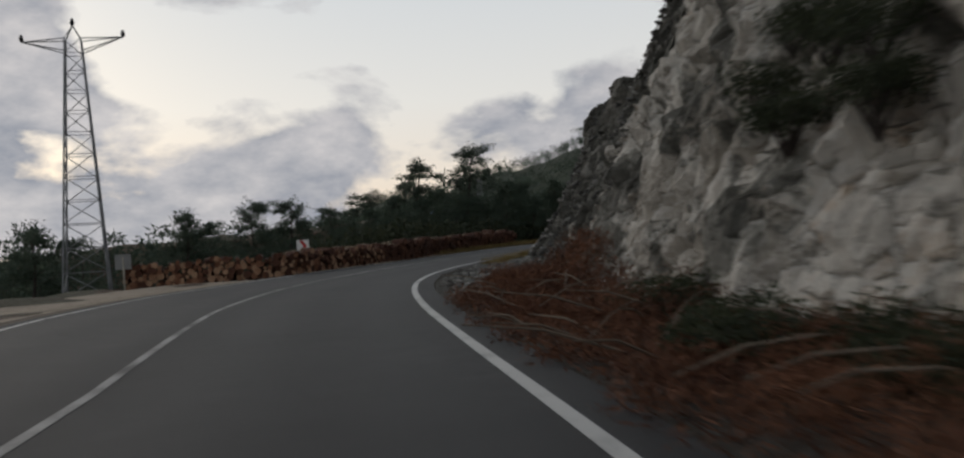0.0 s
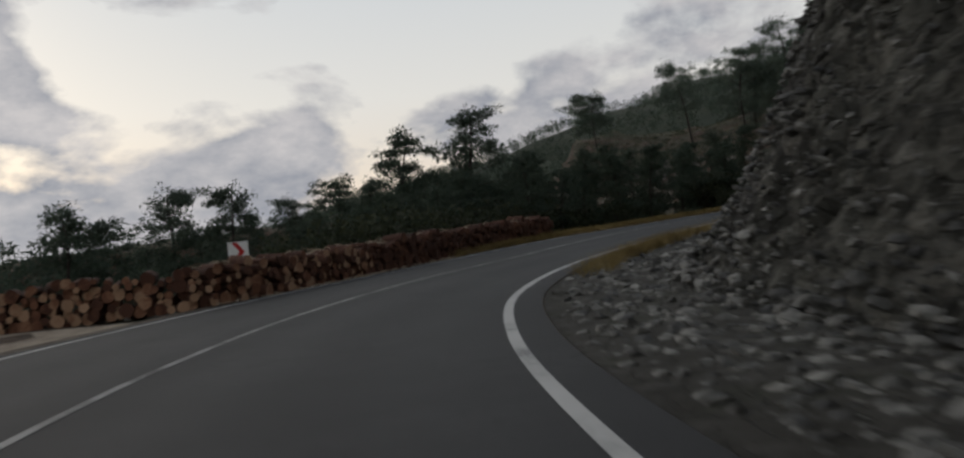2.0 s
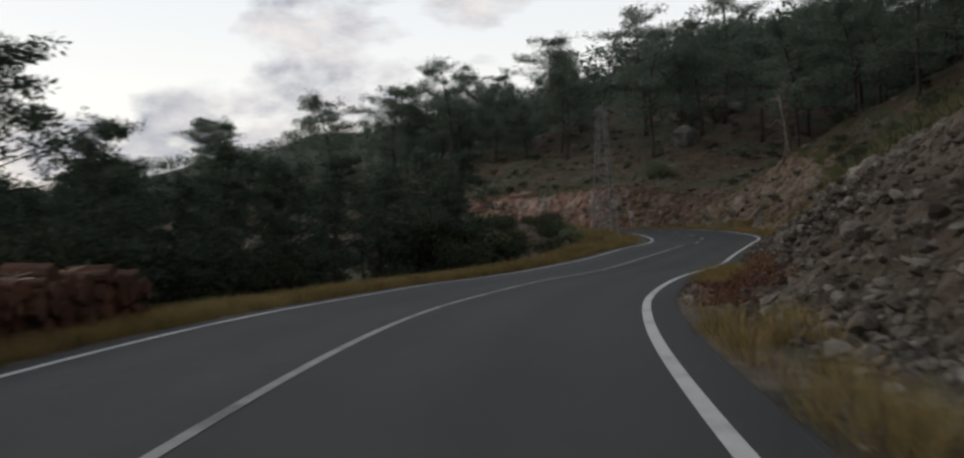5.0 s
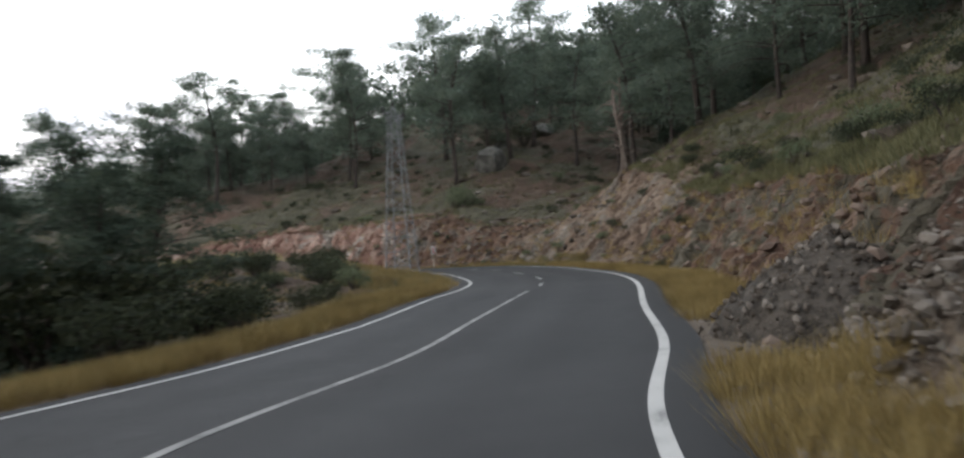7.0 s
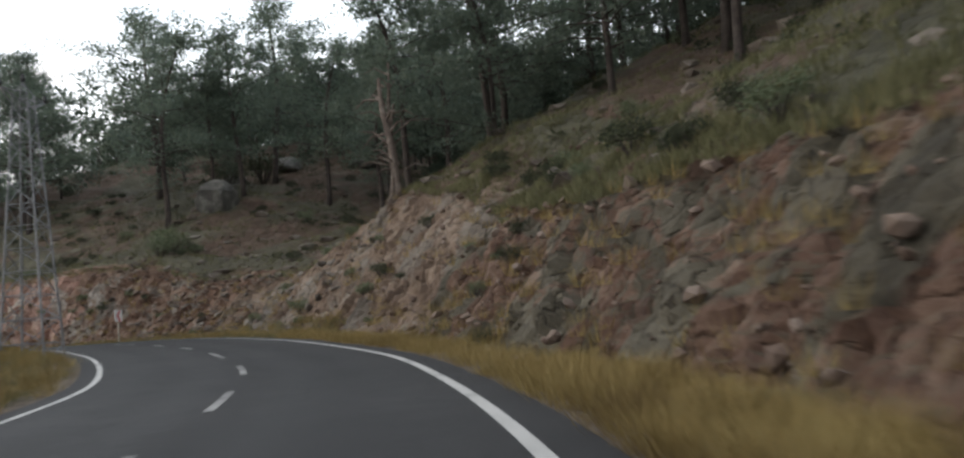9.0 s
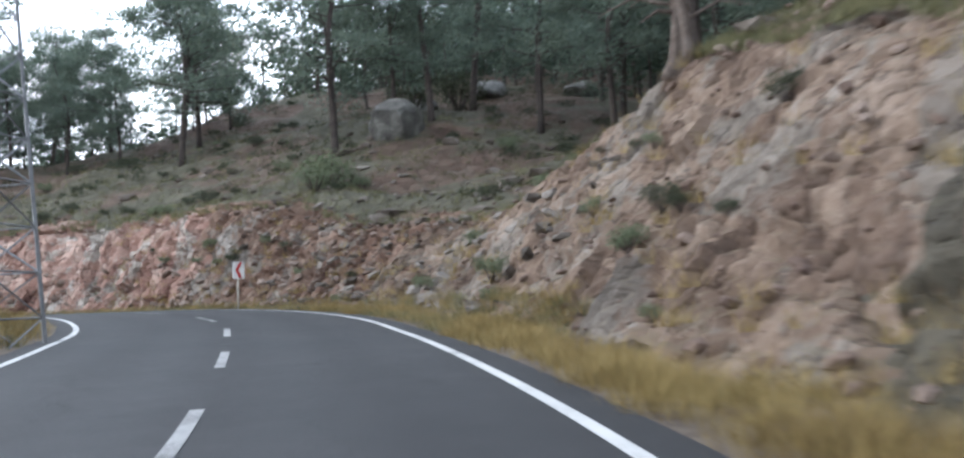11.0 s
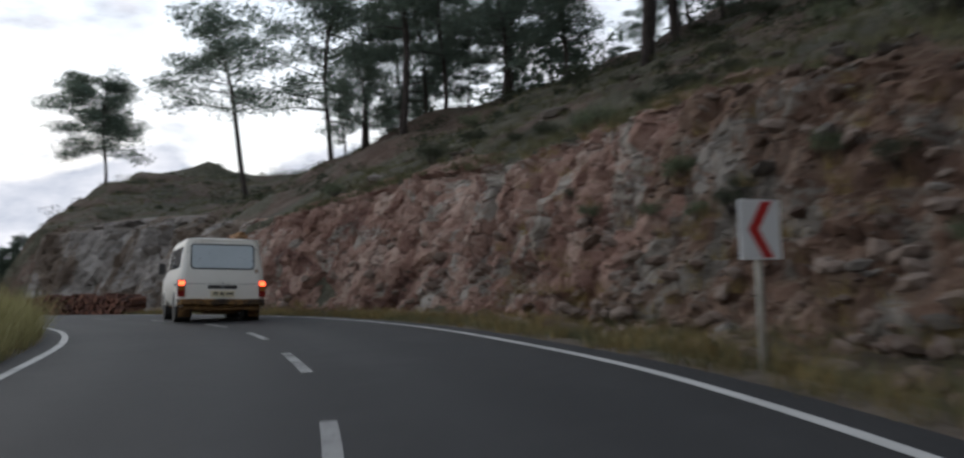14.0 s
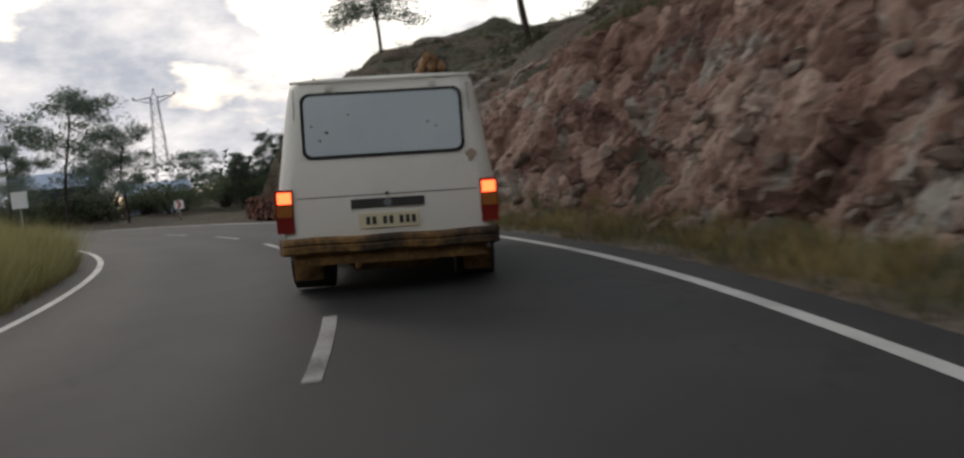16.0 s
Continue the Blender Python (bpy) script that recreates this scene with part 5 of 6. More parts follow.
def scrub():
    """Low dark scrub over the spur and the slopes, too dense to count."""
    rng = np.random.RandomState(41)
    tris = []
    n = 0
    while n < 1250:
        if n < 450:
            x, y = rng.uniform(18, 60), rng.uniform(112, 190)
        else:
            u = rng.uniform(4, 18)
            p = place(u, float(table(u, CUT, 1) + table(u, CUT, 3)) + 3 + 34 * rng.rand())
            x, y = p.x, p.y
        u, e, _ = (float(v[0]) for v in stations(np.array([x]), np.array([y])))
        n += 1
        if e < float(table(u, CUT, 1) + table(u, CUT, 3)) + 1.5 or (e < 14 and 10.5 < u < 16 and rng.rand() < 0.7):
            continue
        z = float(land([x], [y])[0])
        r = 0.3 + 0.9 * rng.rand() ** 2
        tris.append(leaves(rng, np.array([x, y, z + r * 0.25]), np.array([r, r, r * 0.5]), int(60 + 90 * r), 0.12, 0.03))
    tagged(new("scrub", leaf_mesh("scrub", tris, M_SHRUB)), "low dark scrub covering the upper slopes", "scrub", kind="stuff")


scrub()


def tufts(name, label, spots, mat, blades, height, width_, seed):
    rng = np.random.RandomState(seed)
    n = len(spots)
    base = np.repeat(np.array(spots), blades, 0)
    k = len(base)
    a = rng.rand(k) * 6.283
    r = rng.rand(k) ** 0.5
    root = base + np.stack([np.cos(a) * r * 0.16, np.sin(a) * r * 0.16, np.full(k, -0.03)], 1)
    hgt = height * (0.5 + 0.7 * rng.rand(k))
    lean = 0.15 + 0.95 * rng.rand(k) ** 1.3
    tip = root + np.stack([np.cos(a) * lean * hgt, np.sin(a) * lean * hgt, hgt], 1)
    side = np.stack([-np.sin(a), np.cos(a), 0 * a], 1) * width_
    tris = np.stack([root - side, root + side, tip], 1)
    return tagged(new(name, leaf_mesh(name, [tris], mat)), label, "grass", kind="stuff")


def grass():
    rng = np.random.RandomState(21)
    dry, olive, low, tall = [], [], [], []
    for _ in range(3400):           # left verge, dense and yellow
        u = rng.uniform(5.6, 10.6)
        dry.append(place(u, -float(table(u, WIDTH, 1)) - 0.6 - 2.0 * rng.rand() ** 1.3))
    for _ in range(2200):           # tall grass on the mound inside the last bend
        u = rng.uniform(15.5, 19.4)
        (tall if rng.rand() < 0.92 else dry).append(place(u, -float(table(u, WIDTH, 1)) - 0.5 - 5.5 * rng.rand()))
    for _ in range(1700):           # the hollow inside the bend
        u = rng.uniform(8.6, 13.2)
        (olive if rng.rand() < 0.6 else dry).append(place(u, -float(table(u, WIDTH, 1)) - 1.5 - 12 * rng.rand()))
    for _ in range(260):            # yellow stands at the foot of the rubble
        u = rng.choice([7.65, 7.75, 7.95, 8.05]) + rng.normal() * 0.05
        dry.append(place(u, max(0.55, rng.choice([0.8, 1.3]) + 0.22 * rng.normal())))
    for _ in range(26):             # yellow clumps along the red bank
        u0, e0 = rng.uniform(10.9, 14.6), rng.uniform(0.7, 1.7)
        for _ in range(18):
            dry.append(place(u0 + 0.04 * rng.normal(), max(0.5, e0 + 0.2 * rng.normal())))
    for _ in range(60):
        u = rng.uniform(4.2, 5.2)
        dry.append(place(u, 0.6 + 0.5 * rng.rand()))
    for _ in range(1500):           # left verge on the inside of the last bend
        u = rng.uniform(10.6, 19.5)
        olive.append(place(u, -float(table(u, WIDTH, 1)) - 0.5 - 4.5 * rng.rand()))
    for _ in range(1500):
        u = rng.uniform(10.6, 19.5)
        dry.append(place(u, -float(table(u, WIDTH, 1)) - 0.5 - 3.5 * rng.rand()))
    for _ in range(900):            # right verge, patchy
        u = rng.choice([4.8, 5.2, 5.6, 6.3, 9.0, 9.3, 9.6, 10.1, 10.7, 11.2, 11.7, 12.2, 12.6]) + rng.normal() * 0.16
        dry.append(place(u, 0.55 + (0.6 if u < 6.2 else 1.1) * rng.rand()))
    for _ in range(2100):
        u = rng.uniform(12.6, 19.2)
        (olive if rng.rand() < 0.7 else dry).append(place(u, 0.55 + 1.8 * rng.rand()))
    for _ in range(420):            # wisps on the broken bank
        u = rng.uniform(8.5, 16.8)
        dry.append(place(u, float(table(u, CUT, 1)) + rng.rand() * 1.1 * float(table(u, CUT, 3))))
    for _ in range(7000):           # hillside above the cuts
        u = rng.uniform(5.5, 18.5)
        top = float(table(u, CUT, 1) + table(u, CUT, 3))
        p = place(u, top + 0.3 + 16 * rng.rand() ** 1.7)
        low.append(p)
    for _ in range(3000):           # olive grass over the spur
        x, y = rng.uniform(23, 46), rng.uniform(132, 180)
        u, e, _ = (float(v[0]) for v in stations(np.array([x]), np.array([y])))
        if e > float(table(u, CUT, 1) + table(u, CUT, 3)) + 1.0:
            low.append(Vector((x, y, 0)))
    for _ in range(3200):           # thick grass along the brow of the red bank
        u = rng.uniform(8.8, 13.6)
        low.append(place(u, float(table(u, CUT, 1) + table(u, CUT, 3)) + 0.2 + 5.0 * rng.rand() ** 1.4))
    for _ in range(700):            # golden band beside the earth bank
        u = rng.uniform(8.7, 10.4)
        dry.append(place(u, 0.55 + 1.3 * rng.rand()))
    z = land([p.x for p in low], [p.y for p in low])
    for p, h in zip(low, z):
        p.z = float(h)
    tufts("dry_grass", "tall dry yellow grass on the verges", dry, M_DRY_GRASS, 34, 0.30, 0.0042, 1)
    tufts("verge_grass", "olive green grass on the verges", olive, M_GREEN_GRASS, 22, 0.2, 0.006, 2)
    tufts("tall_grass", "tall yellow-green grass on the mound", tall, M_MEADOW, 34, 0.78, 0.006, 4)
    tufts("hillside_grass", "short olive grass tufts on the hillside", low, M_GREEN_GRASS, 14, 0.22, 0.010, 3)


grass()


def dead_brush():
    rng = np.random.RandomState(31)
    tris, twigs = [], Build()
    for _ in range(420):
        u = rng.uniform(-1.5, 2.5)
        e = 0.5 + (float(table(u, CUT, 1)) - 0.4) * rng.rand()
        if u > 1.9 and e < 0.6 + 3.6 * (u - 1.9):
            continue
        p = place(u, e)
        k = (0.25 + 0.45 * rng.rand() * min(1, e / 2)) * (1 if u > 1.7 else 0.85)
        tris.append(leaves(rng, np.array(p) + [0, 0, k * 0.35], np.array([0.42, 0.42, k * 0.55]), 250, 0.10, 0.007))
        if rng.rand() < 0.25:
            a = rng.rand() * 6.3
            d = Vector((math.cos(a), math.sin(a), 0.25)) * (0.5 + 0.7 * rng.rand())
            twigs.tube([p + Vector((0, 0, k * 0.6)), p + d * 0.5 + Vector((0, 0, k * 0.6 + 0.06)), p + d + Vector((0, 0, k * 0.6))], [0.012, 0.01, 0.005], 4, caps=False)
    for _ in range(110):                # climbing the foot of the scree
        u = rng.uniform(2.0, 2.42)
        p = place(u, float(table(u, CUT, 1)) + rng.uniform(-1.2, 0.35))
        k = 0.25 + 0.35 * rng.rand()
        tris.append(leaves(rng, np.array(p) + [0, 0, k * 0.4], np.array([0.4, 0.4, k * 0.55]), 240, 0.10, 0.007))
    for _ in range(70):                 # low rusty patch at the foot of the rubble
        p = place(rng.uniform(6.8, 7.55), rng.uniform(0.7, 2.0))
        k = 0.08 + 0.16 * rng.rand()
        tris.append(leaves(rng, np.array(p) + [0, 0, k * 0.3], np.array([0.36, 0.36, k * 0.5]), 110, 0.08, 0.007))
    tagged(new("dead_brush", leaf_mesh("dead_brush", tris, M_DEAD_BRUSH)), "heaps of dead rust-brown pine brush beside the road", "brush", kind="stuff")
    tagged(new("bare_twigs", twigs.out("bare_twigs", M_TWIG)), "bare pale twigs lying in the dead brush", "twigs", kind="stuff")


dead_brush()

# ------------------------------------------------------------------ firewood walls


def log_mesh(seed, r, length, end):
    rng = np.random.RandomState(seed)
    b = Build()
    sides = 9
    ring = [r * (0.88 + 0.24 * rng.rand()) for _ in range(sides)]
    o = [[(x, math.cos(2 * math.pi * k / sides) * ring[k], math.sin(2 * math.pi * k / sides) * ring[k]) for k in range(sides)] for x in (0.0, length)]
    b.add(o[0] + o[1], [(k, (k + 1) % sides, sides + (k + 1) % sides, sides + k) for k in range(sides)])
    b.add(o[0], [tuple(range(sides))[::-1]], 1)
    b.add(o[1], [tuple(range(sides))], 1)
    return b.out("log", [M_LOG_BARK, end])


LOGS_OLD = [log_mesh(40 + k, 0.058 + 0.013 * k, 0.62, M_LOG_OLD) for k in range(8)]
LOGS = [log_mesh(k, 0.058 + 0.013 * k, 0.62, M_LOG_END) for k in range(8)]


def log_wall(way, top_of, singles, label, seed, meshes):
    """A stack of short logs along a path of (station, distance left of the edge line), cut ends towards the road."""
    wall = thing("log_stack", label, "firewood", "stacks of firewood")
    rng = np.random.RandomState(seed)
    rest = Build()
    us = np.linspace(way[0][0], way[-1][0], 400)
    line = np.array([(*place(u, -float(table(u, way, 1)))[:2], float(np.interp(np.interp(u, U, ARC), ARC, LINE[:, 2])) - 0.07) for u in us])
    run = np.concatenate([[0], np.cumsum(np.linalg.norm(np.diff(line[:, :2], axis=0), axis=1))])
    n = 0
    for s in np.arange(0.0, run[-1], 0.185):
        x, y, z = (float(np.interp(s, run, line[:, k])) for k in range(3))
        dx, dy = (float(np.interp(s + 0.3, run, line[:, k]) - np.interp(s - 0.3, run, line[:, k])) for k in (0, 1))
        a = math.atan2(-dx, dy)
        top = top_of(float(np.interp(s, run, us)), rng)
        zz = z
        while zz < z + top:
            k = int(min(7, max(0, rng.normal() * 1.9 + (5.0 if zz < z + 0.15 else 3.0))))
            r = 0.058 + 0.013 * k
            m = Matrix.Translation((x + math.cos(a) * (rng.rand() - 0.5) * 0.10, y + math.sin(a) * (rng.rand() - 0.5) * 0.10, zz + r * 0.95)) @ pose(
                0, 0, 0, rng.rand() * 360, rng.normal() * 4, math.degrees(a) + 180 + rng.normal() * 8)
            m = m @ Matrix.Translation((-0.1 - rng.rand() * 0.2, rng.normal() * 0.03, 0))
            if n < singles:
                part("log", meshes[k], wall).matrix_basis = m
            else:
                base = len(rest.v)
                rest.add([m @ v.co for v in meshes[k].vertices], [])
                for f in meshes[k].polygons:
                    rest.f.append(tuple(i + base for i in f.vertices))
                    rest.s.append(f.material_index)
            n += 1
            zz += r * 1.72
    if rest.v:
        part("stacked_wood", rest.out("stacked_wood", list(meshes[0].materials)), wall)["kind"] = "stuff"
    return wall


WALL = [(4.05, 11.6), (4.2, 9.4), (4.34, 7.2), (4.5, 6.7), (4.8, 6.45), (5.6, 6.5), (6.3, 7.0), (6.7, 7.3)]
log_wall(WALL, lambda u, r: 0.68 + 0.08 * r.rand(), 290, "long low wall of stacked reddish firewood logs along the road", 5, LOGS)
log_wall([(19.25, -1.7), (20.0, -2.3), (20.75, -3.6)], lambda u, r: 0.62 + 0.10 * r.rand(), 280, "stack of weathered red-brown firewood logs below the grey cliff", 6, LOGS_OLD)


def bark_strips():
    """Pale splinters and bark lying along the top and the foot of the log wall."""
    rng = np.random.RandomState(9)
    b = Build()
    for k in range(620):
        u = rng.uniform(4.35, 6.6)
        off = float(np.interp(u, [a for a, _ in WALL], [c for _, c in WALL]))
        foot = k % 3 == 0
        p = place(u, -off + (0.22 + 0.2 * rng.rand() if foot else -0.12 - 0.35 * rng.rand()))
        p.z = float(np.interp(np.interp(u, U, ARC), ARC, LINE[:, 2])) + (0.0 if foot else 0.68 + 0.10 * rng.rand())
        a, d = rng.rand() * 6.3, 0.10 + 0.28 * rng.rand()
        q = p + Vector((math.cos(a) * d, math.sin(a) * d, (0.02 if foot else 0.12) * rng.rand()))
        b.tube([p, p.lerp(q, 0.5) + Vector((0, 0, 0.015)), q], [0.012, 0.01, 0.004], 4, caps=False)
    tagged(new("splinters", b.out("splinters", M_SPLINTER)), "pale splinters and bark strips lying on the log wall", "splinters", kind="stuff")


bark_strips()

# ------------------------------------------------------------------ signs
M_SIGN_WHITE = material("sign_white", [(0.74, 0.74, 0.72), (0.84, 0.84, 0.82)], 3, 0.4, 0.0)
M_SIGN_RED = material("sign_red", [(0.42, 0.02, 0.02), (0.52, 0.035, 0.03)], 3, 0.4, 0.0)
M_SIGN_BACK = material("sign_back_grey", [(0.20, 0.20, 0.20), (0.30, 0.30, 0.30)], 3, 0.5, 0.0, metal=0.4)
M_POST = material("pale_post", [(0.26, 0.24, 0.2), (0.40, 0.37, 0.31)], 4, 0.7, 0.0)


def chevron_sign(x, y, z, turn, size, height, right, label):
    sign = thing("chevron_sign", label, "road sign", "curve signs", at=pose(x, y, z, 0, 0, turn))
    b = Build()
    b.tube([(0, 0.03, -0.3), (0, 0.03, height + size * 0.8)], 0.032, 8)
    part("post", b.out("post", M_POST, True), sign, "pale steel post")
    h = size / 2
    b = Build().box((-h, 0, height), (h, 0.006, height + size), 1)
    b.box((-h, -0.012, height), (h, -0.001, height + size), 0)
    plate = part("plate", b.out("plate", [M_SIGN_WHITE, M_SIGN_BACK]), sign, "square white plate")
    k = 1 if right else -1
    w = size * 0.20
    pts = [(-0.30 * size * k, 1.0), (-0.30 * size * k + w * 1.25 * k, 1.0), (0.30 * size * k, 0.5), (-0.30 * size * k + w * 1.25 * k, 0.0), (-0.30 * size * k, 0.0), (0.05 * size * k, 0.5)]
    v = [(px, yy, height + size * (0.03 + 0.94 * pz)) for yy in (-0.018, -0.0125) for px, pz in pts]
    f = [(0, 1, 2, 5), (2, 3, 4, 5), *[(i, (i + 1) % 6, (i + 1) % 6 + 6, i + 6) for i in range(6)]]
    part("chevron", mesh("chevron", v, f, M_SIGN_RED), plate, "red chevron")
    return sign


def ground_z(x, y):
    return float(land([x], [y])[0])


chevron_sign(43.02, 92.75, 3.32, 22, 0.52, 0.98, False, "square white sign with a red chevron on a pale post")
chevron_sign(-7.6, 37.75, 0.35, 22, 0.52, 0.80, True, "square white sign with a red chevron above the log wall")
chevron_sign(-12.3, 30.5, 0.15, 205, 0.52, 0.80, True, "grey back of a square road sign on a post")


def small_sign(x, y, turn):
    sign = thing("road_sign", "small plain white sign on a thin post", "road sign", at=pose(x, y, ground_z(x, y), 0, 0, turn))
    part("post", Build().tube([(0, 0.02, -0.2), (0, 0.02, 1.7)], 0.025, 8).out("post", M_POST), sign)
    part("plate", Build().box((-0.22, -0.012, 1.25), (0.22, 0, 1.75)).out("plate", M_SIGN_WHITE), sign)


small_sign(21.7, 123.7, 30)
chevron_sign(17.2, 142.0, ground_z(17.2, 142.0), 30, 0.45, 0.55, True, "small dark chevron sign at the end of the bend")

# ------------------------------------------------------------------ power line


def pylon(x, y, z, height, turn, label):
    """A slim lattice mast with a three-armed head."""
    mast = thing("pylon", label, "pylon", "masts of the power line", at=pose(x, y, z, 0, 0, turn))
    base, top = height * 0.08, height * 0.026
    def corner(k, t):
        h = base + (top - base) * t
        return Vector(((1, 1, -1, -1)[k] * h, (1, -1, -1, 1)[k] * h, t * height))
    r = 0.028
    for k in range(4):
        part("leg", Build().tube([corner(k, -0.03), corner(k, 0.5), corner(k, 1.0)], [r * 1.5, r * 1.2, r], 4).out("leg", M_STEEL), mast)
    ts = [1 - (1 - i / 13) ** 1.15 for i in range(14)]
    for k in range(4):
        for i in range(13):
            a, c = (k, (k + 1) % 4) if i % 2 else ((k + 1) % 4, k)
            part("brace", Build().tube([corner(a, ts[i]), corner(c, ts[i + 1])], r * 0.62, 4, caps=False).out("brace", M_STEEL), mast)
            part("brace", Build().tube([corner(k, ts[i]), corner((k + 1) % 4, ts[i])], r * 0.5, 4, caps=False).out("brace", M_STEEL), mast)
    for way in (-1, 0, 1):
        b = Build()
        if way:
            tip = Vector((way * height * 0.165, 0, height * (1.0 + 0.012 * way)))
            for k in (0, 1):
                o = Vector((way * top, (-1, 1)[k] * top, height))
                b.tube([o, tip], r * 0.8, 4)
                b.tube([o - Vector((0, 0, height * 0.045)), tip], r * 0.8, 4)
        else:
            tip = Vector((0, 0, height * 1.05))
            for k in range(4):
                b.tube([corner(k, 1.0), tip], r * 0.8, 4)
        arm = part("arm", b.out("arm", M_STEEL), mast)
        part("insulator", Build().tube([tip, tip + Vector((0, 0, 0.10)), tip + Vector((0, 0, 0.26))], [0.05, 0.085, 0.04], 8).out("insulator", M_WIRE), arm)
    return mast


pylon(-14.7, 33.1, -0.9, 10.5, 20, "slim grey lattice power mast beside the road")
pylon(33.4, 82.4, 2.5, 8.3, 35, "slim grey lattice power mast inside the bend")
pylon(0.1, 172.8, 3.0, 10.4, 20, "distant slim lattice power mast against the sky")

# ------------------------------------------------------------------ houses beyond the bend
M_WALL = material("house_plaster", [(0.26, 0.25, 0.23), (0.36, 0.34, 0.31)], 0.8, 0.9, 0.2, 12)
M_WALL_BLUE = material("pale_blue_sheet", [(0.20, 0.27, 0.36), (0.27, 0.34, 0.43)], 0.8, 0.7, 0.2, 12)
M_WALL_DARK = material("dark_shed_wall", [(0.045, 0.055, 0.06), (0.075, 0.085, 0.09)], 0.8, 0.9, 0.2, 12)
M_ROOF_BLUE = material("blue_sheet_roof", [(0.17, 0.25, 0.38), (0.24, 0.32, 0.45)], 0.8, 0.55, 0.2, 12)
M_PANE = material("dark_pane", [(0.02, 0.025, 0.03), (0.03, 0.035, 0.04)], 1, 0.15, 0.0, spec=0.5)


def house(x, y, z, turn, w, d, h, roof, wall_mat, roof_mat, label):
    ob = thing("house", label, "house", "houses beyond the bend", at=pose(x, y, z, 0, 0, turn))
    part("wall", Build().box((-w / 2, -d / 2, -0.5), (w / 2, d / 2, h)).out("wall", wall_mat), ob)
    o = 0.35
    v = [(-w / 2 - o, -d / 2 - o, h - 0.05), (w / 2 + o, -d / 2 - o, h - 0.05), (w / 2 + o, d / 2 + o, h - 0.05), (-w / 2 - o, d / 2 + o, h - 0.05), (-w / 2 - o, 0, h + roof), (w / 2 + o, 0, h + roof)]
    part("roof", mesh("roof", v, [(0, 1, 5, 4), (2, 3, 4, 5), (0, 4, 3), (1, 2, 5), (3, 2, 1, 0)], roof_mat), ob)
    for k in (-0.28, 0.28):
        win = part("window", Build().box((k * w - 0.45, -d / 2 - 0.03, h * 0.38), (k * w + 0.45, -d / 2 + 0.02, h * 0.8)).out("window", M_WALL), ob)
        part("pane", Build().box((k * w - 0.37, -d / 2 - 0.035, h * 0.38 + 0.08), (k * w + 0.37, -d / 2 - 0.031, h * 0.8 - 0.08)).out("pane", M_PANE), win)
    part("door", Build().box((-0.45, -d / 2 - 0.04, 0), (0.45, -d / 2 + 0.02, min(2.0, h * 0.85))).out("door", M_WALL_DARK), ob)


house(0.9, 169.7, ground_z(0.9, 169.7), 28, 4.8, 4.0, 1.7, 0.95, M_WALL_BLUE, M_ROOF_BLUE, "low pale blue shed with a blue sheet roof behind the pines")
house(-6.0, 166.5, ground_z(-6.0, 166.5), 34, 6.0, 5.0, 2.5, 1.3, M_WALL_DARK, M_ROOF_BLUE, "dark house with a blue roof behind the trees")

# ------------------------------------------------------------------ the van ahead
M_VAN = material("cream_van_paint", [(0.58, 0.545, 0.475), (0.70, 0.665, 0.59), (0.74, 0.705, 0.63)], 1.6, 0.42, 0.05, 16, depth=0.002, spec=0.5, stops=[0.15, 0.4, 0.85])
M_VAN_DIRT = material("muddy_underside", [(0.04, 0.022, 0.011), (0.15, 0.08, 0.03), (0.33, 0.18, 0.06)], 3.0, 0.9, 0.4, 10, depth=0.01)
M_RUST = material("rust", [(0.20, 0.13, 0.09), (0.36, 0.28, 0.21), (0.52, 0.46, 0.38)], 9, 0.9, 0.2, 6)
M_RUBBER = material("black_rubber", [(0.012, 0.012, 0.012), (0.025, 0.024, 0.023)], 5, 0.75, 0.1, 8, depth=0.003)
# the pane's pale blue-grey paints the sky's reflection into the base colour
M_VAN_GLASS = material("sky_tinted_rear_glass", [(0.48, 0.53, 0.545), (0.56, 0.605, 0.62)], 0.9, 0.12, 0.0, 8, spec=0.6)
M_DARK_GLASS = material("dark_side_glass", [(0.03, 0.035, 0.04), (0.06, 0.065, 0.07)], 1, 0.08, 0.0, spec=0.6)
M_TAIL = material("tail_lens", [(0.16, 0.012, 0.01), (0.22, 0.02, 0.014)], 6, 0.25, 0.0)
M_AMBER = material("amber_lens", [(0.28, 0.10, 0.02), (0.34, 0.13, 0.03)], 6, 0.25, 0.0)
M_TAIL_LIT = lamp_material("lit_tail_lamp", (1.0, 0.085, 0.025), 3.0)
# the plate's yellow cast is headlight glow put into its base colour
M_PLATE = material("number_plate", [(0.56, 0.48, 0.30), (0.66, 0.58, 0.40)], 3, 0.5, 0.0)
M_PLATE_INK = material("plate_ink", [(0.03, 0.03, 0.03), (0.05, 0.05, 0.05)], 3, 0.6, 0.0)
M_TRIM = material("dark_trim", [(0.03, 0.028, 0.027), (0.055, 0.05, 0.047)], 6, 0.6, 0.1, 8)
# mud tones, their ochre brightened to paint in the following car's headlight glow
M_STEEL_DULL = material("glow_tinted_bumper", [(0.022, 0.016, 0.012), (0.07, 0.042, 0.02), (0.17, 0.09, 0.03), (0.36, 0.22, 0.07)], 2.6, 0.75, 0.4, 6, depth=0.008, stops=[0.28, 0.46, 0.6, 0.78])
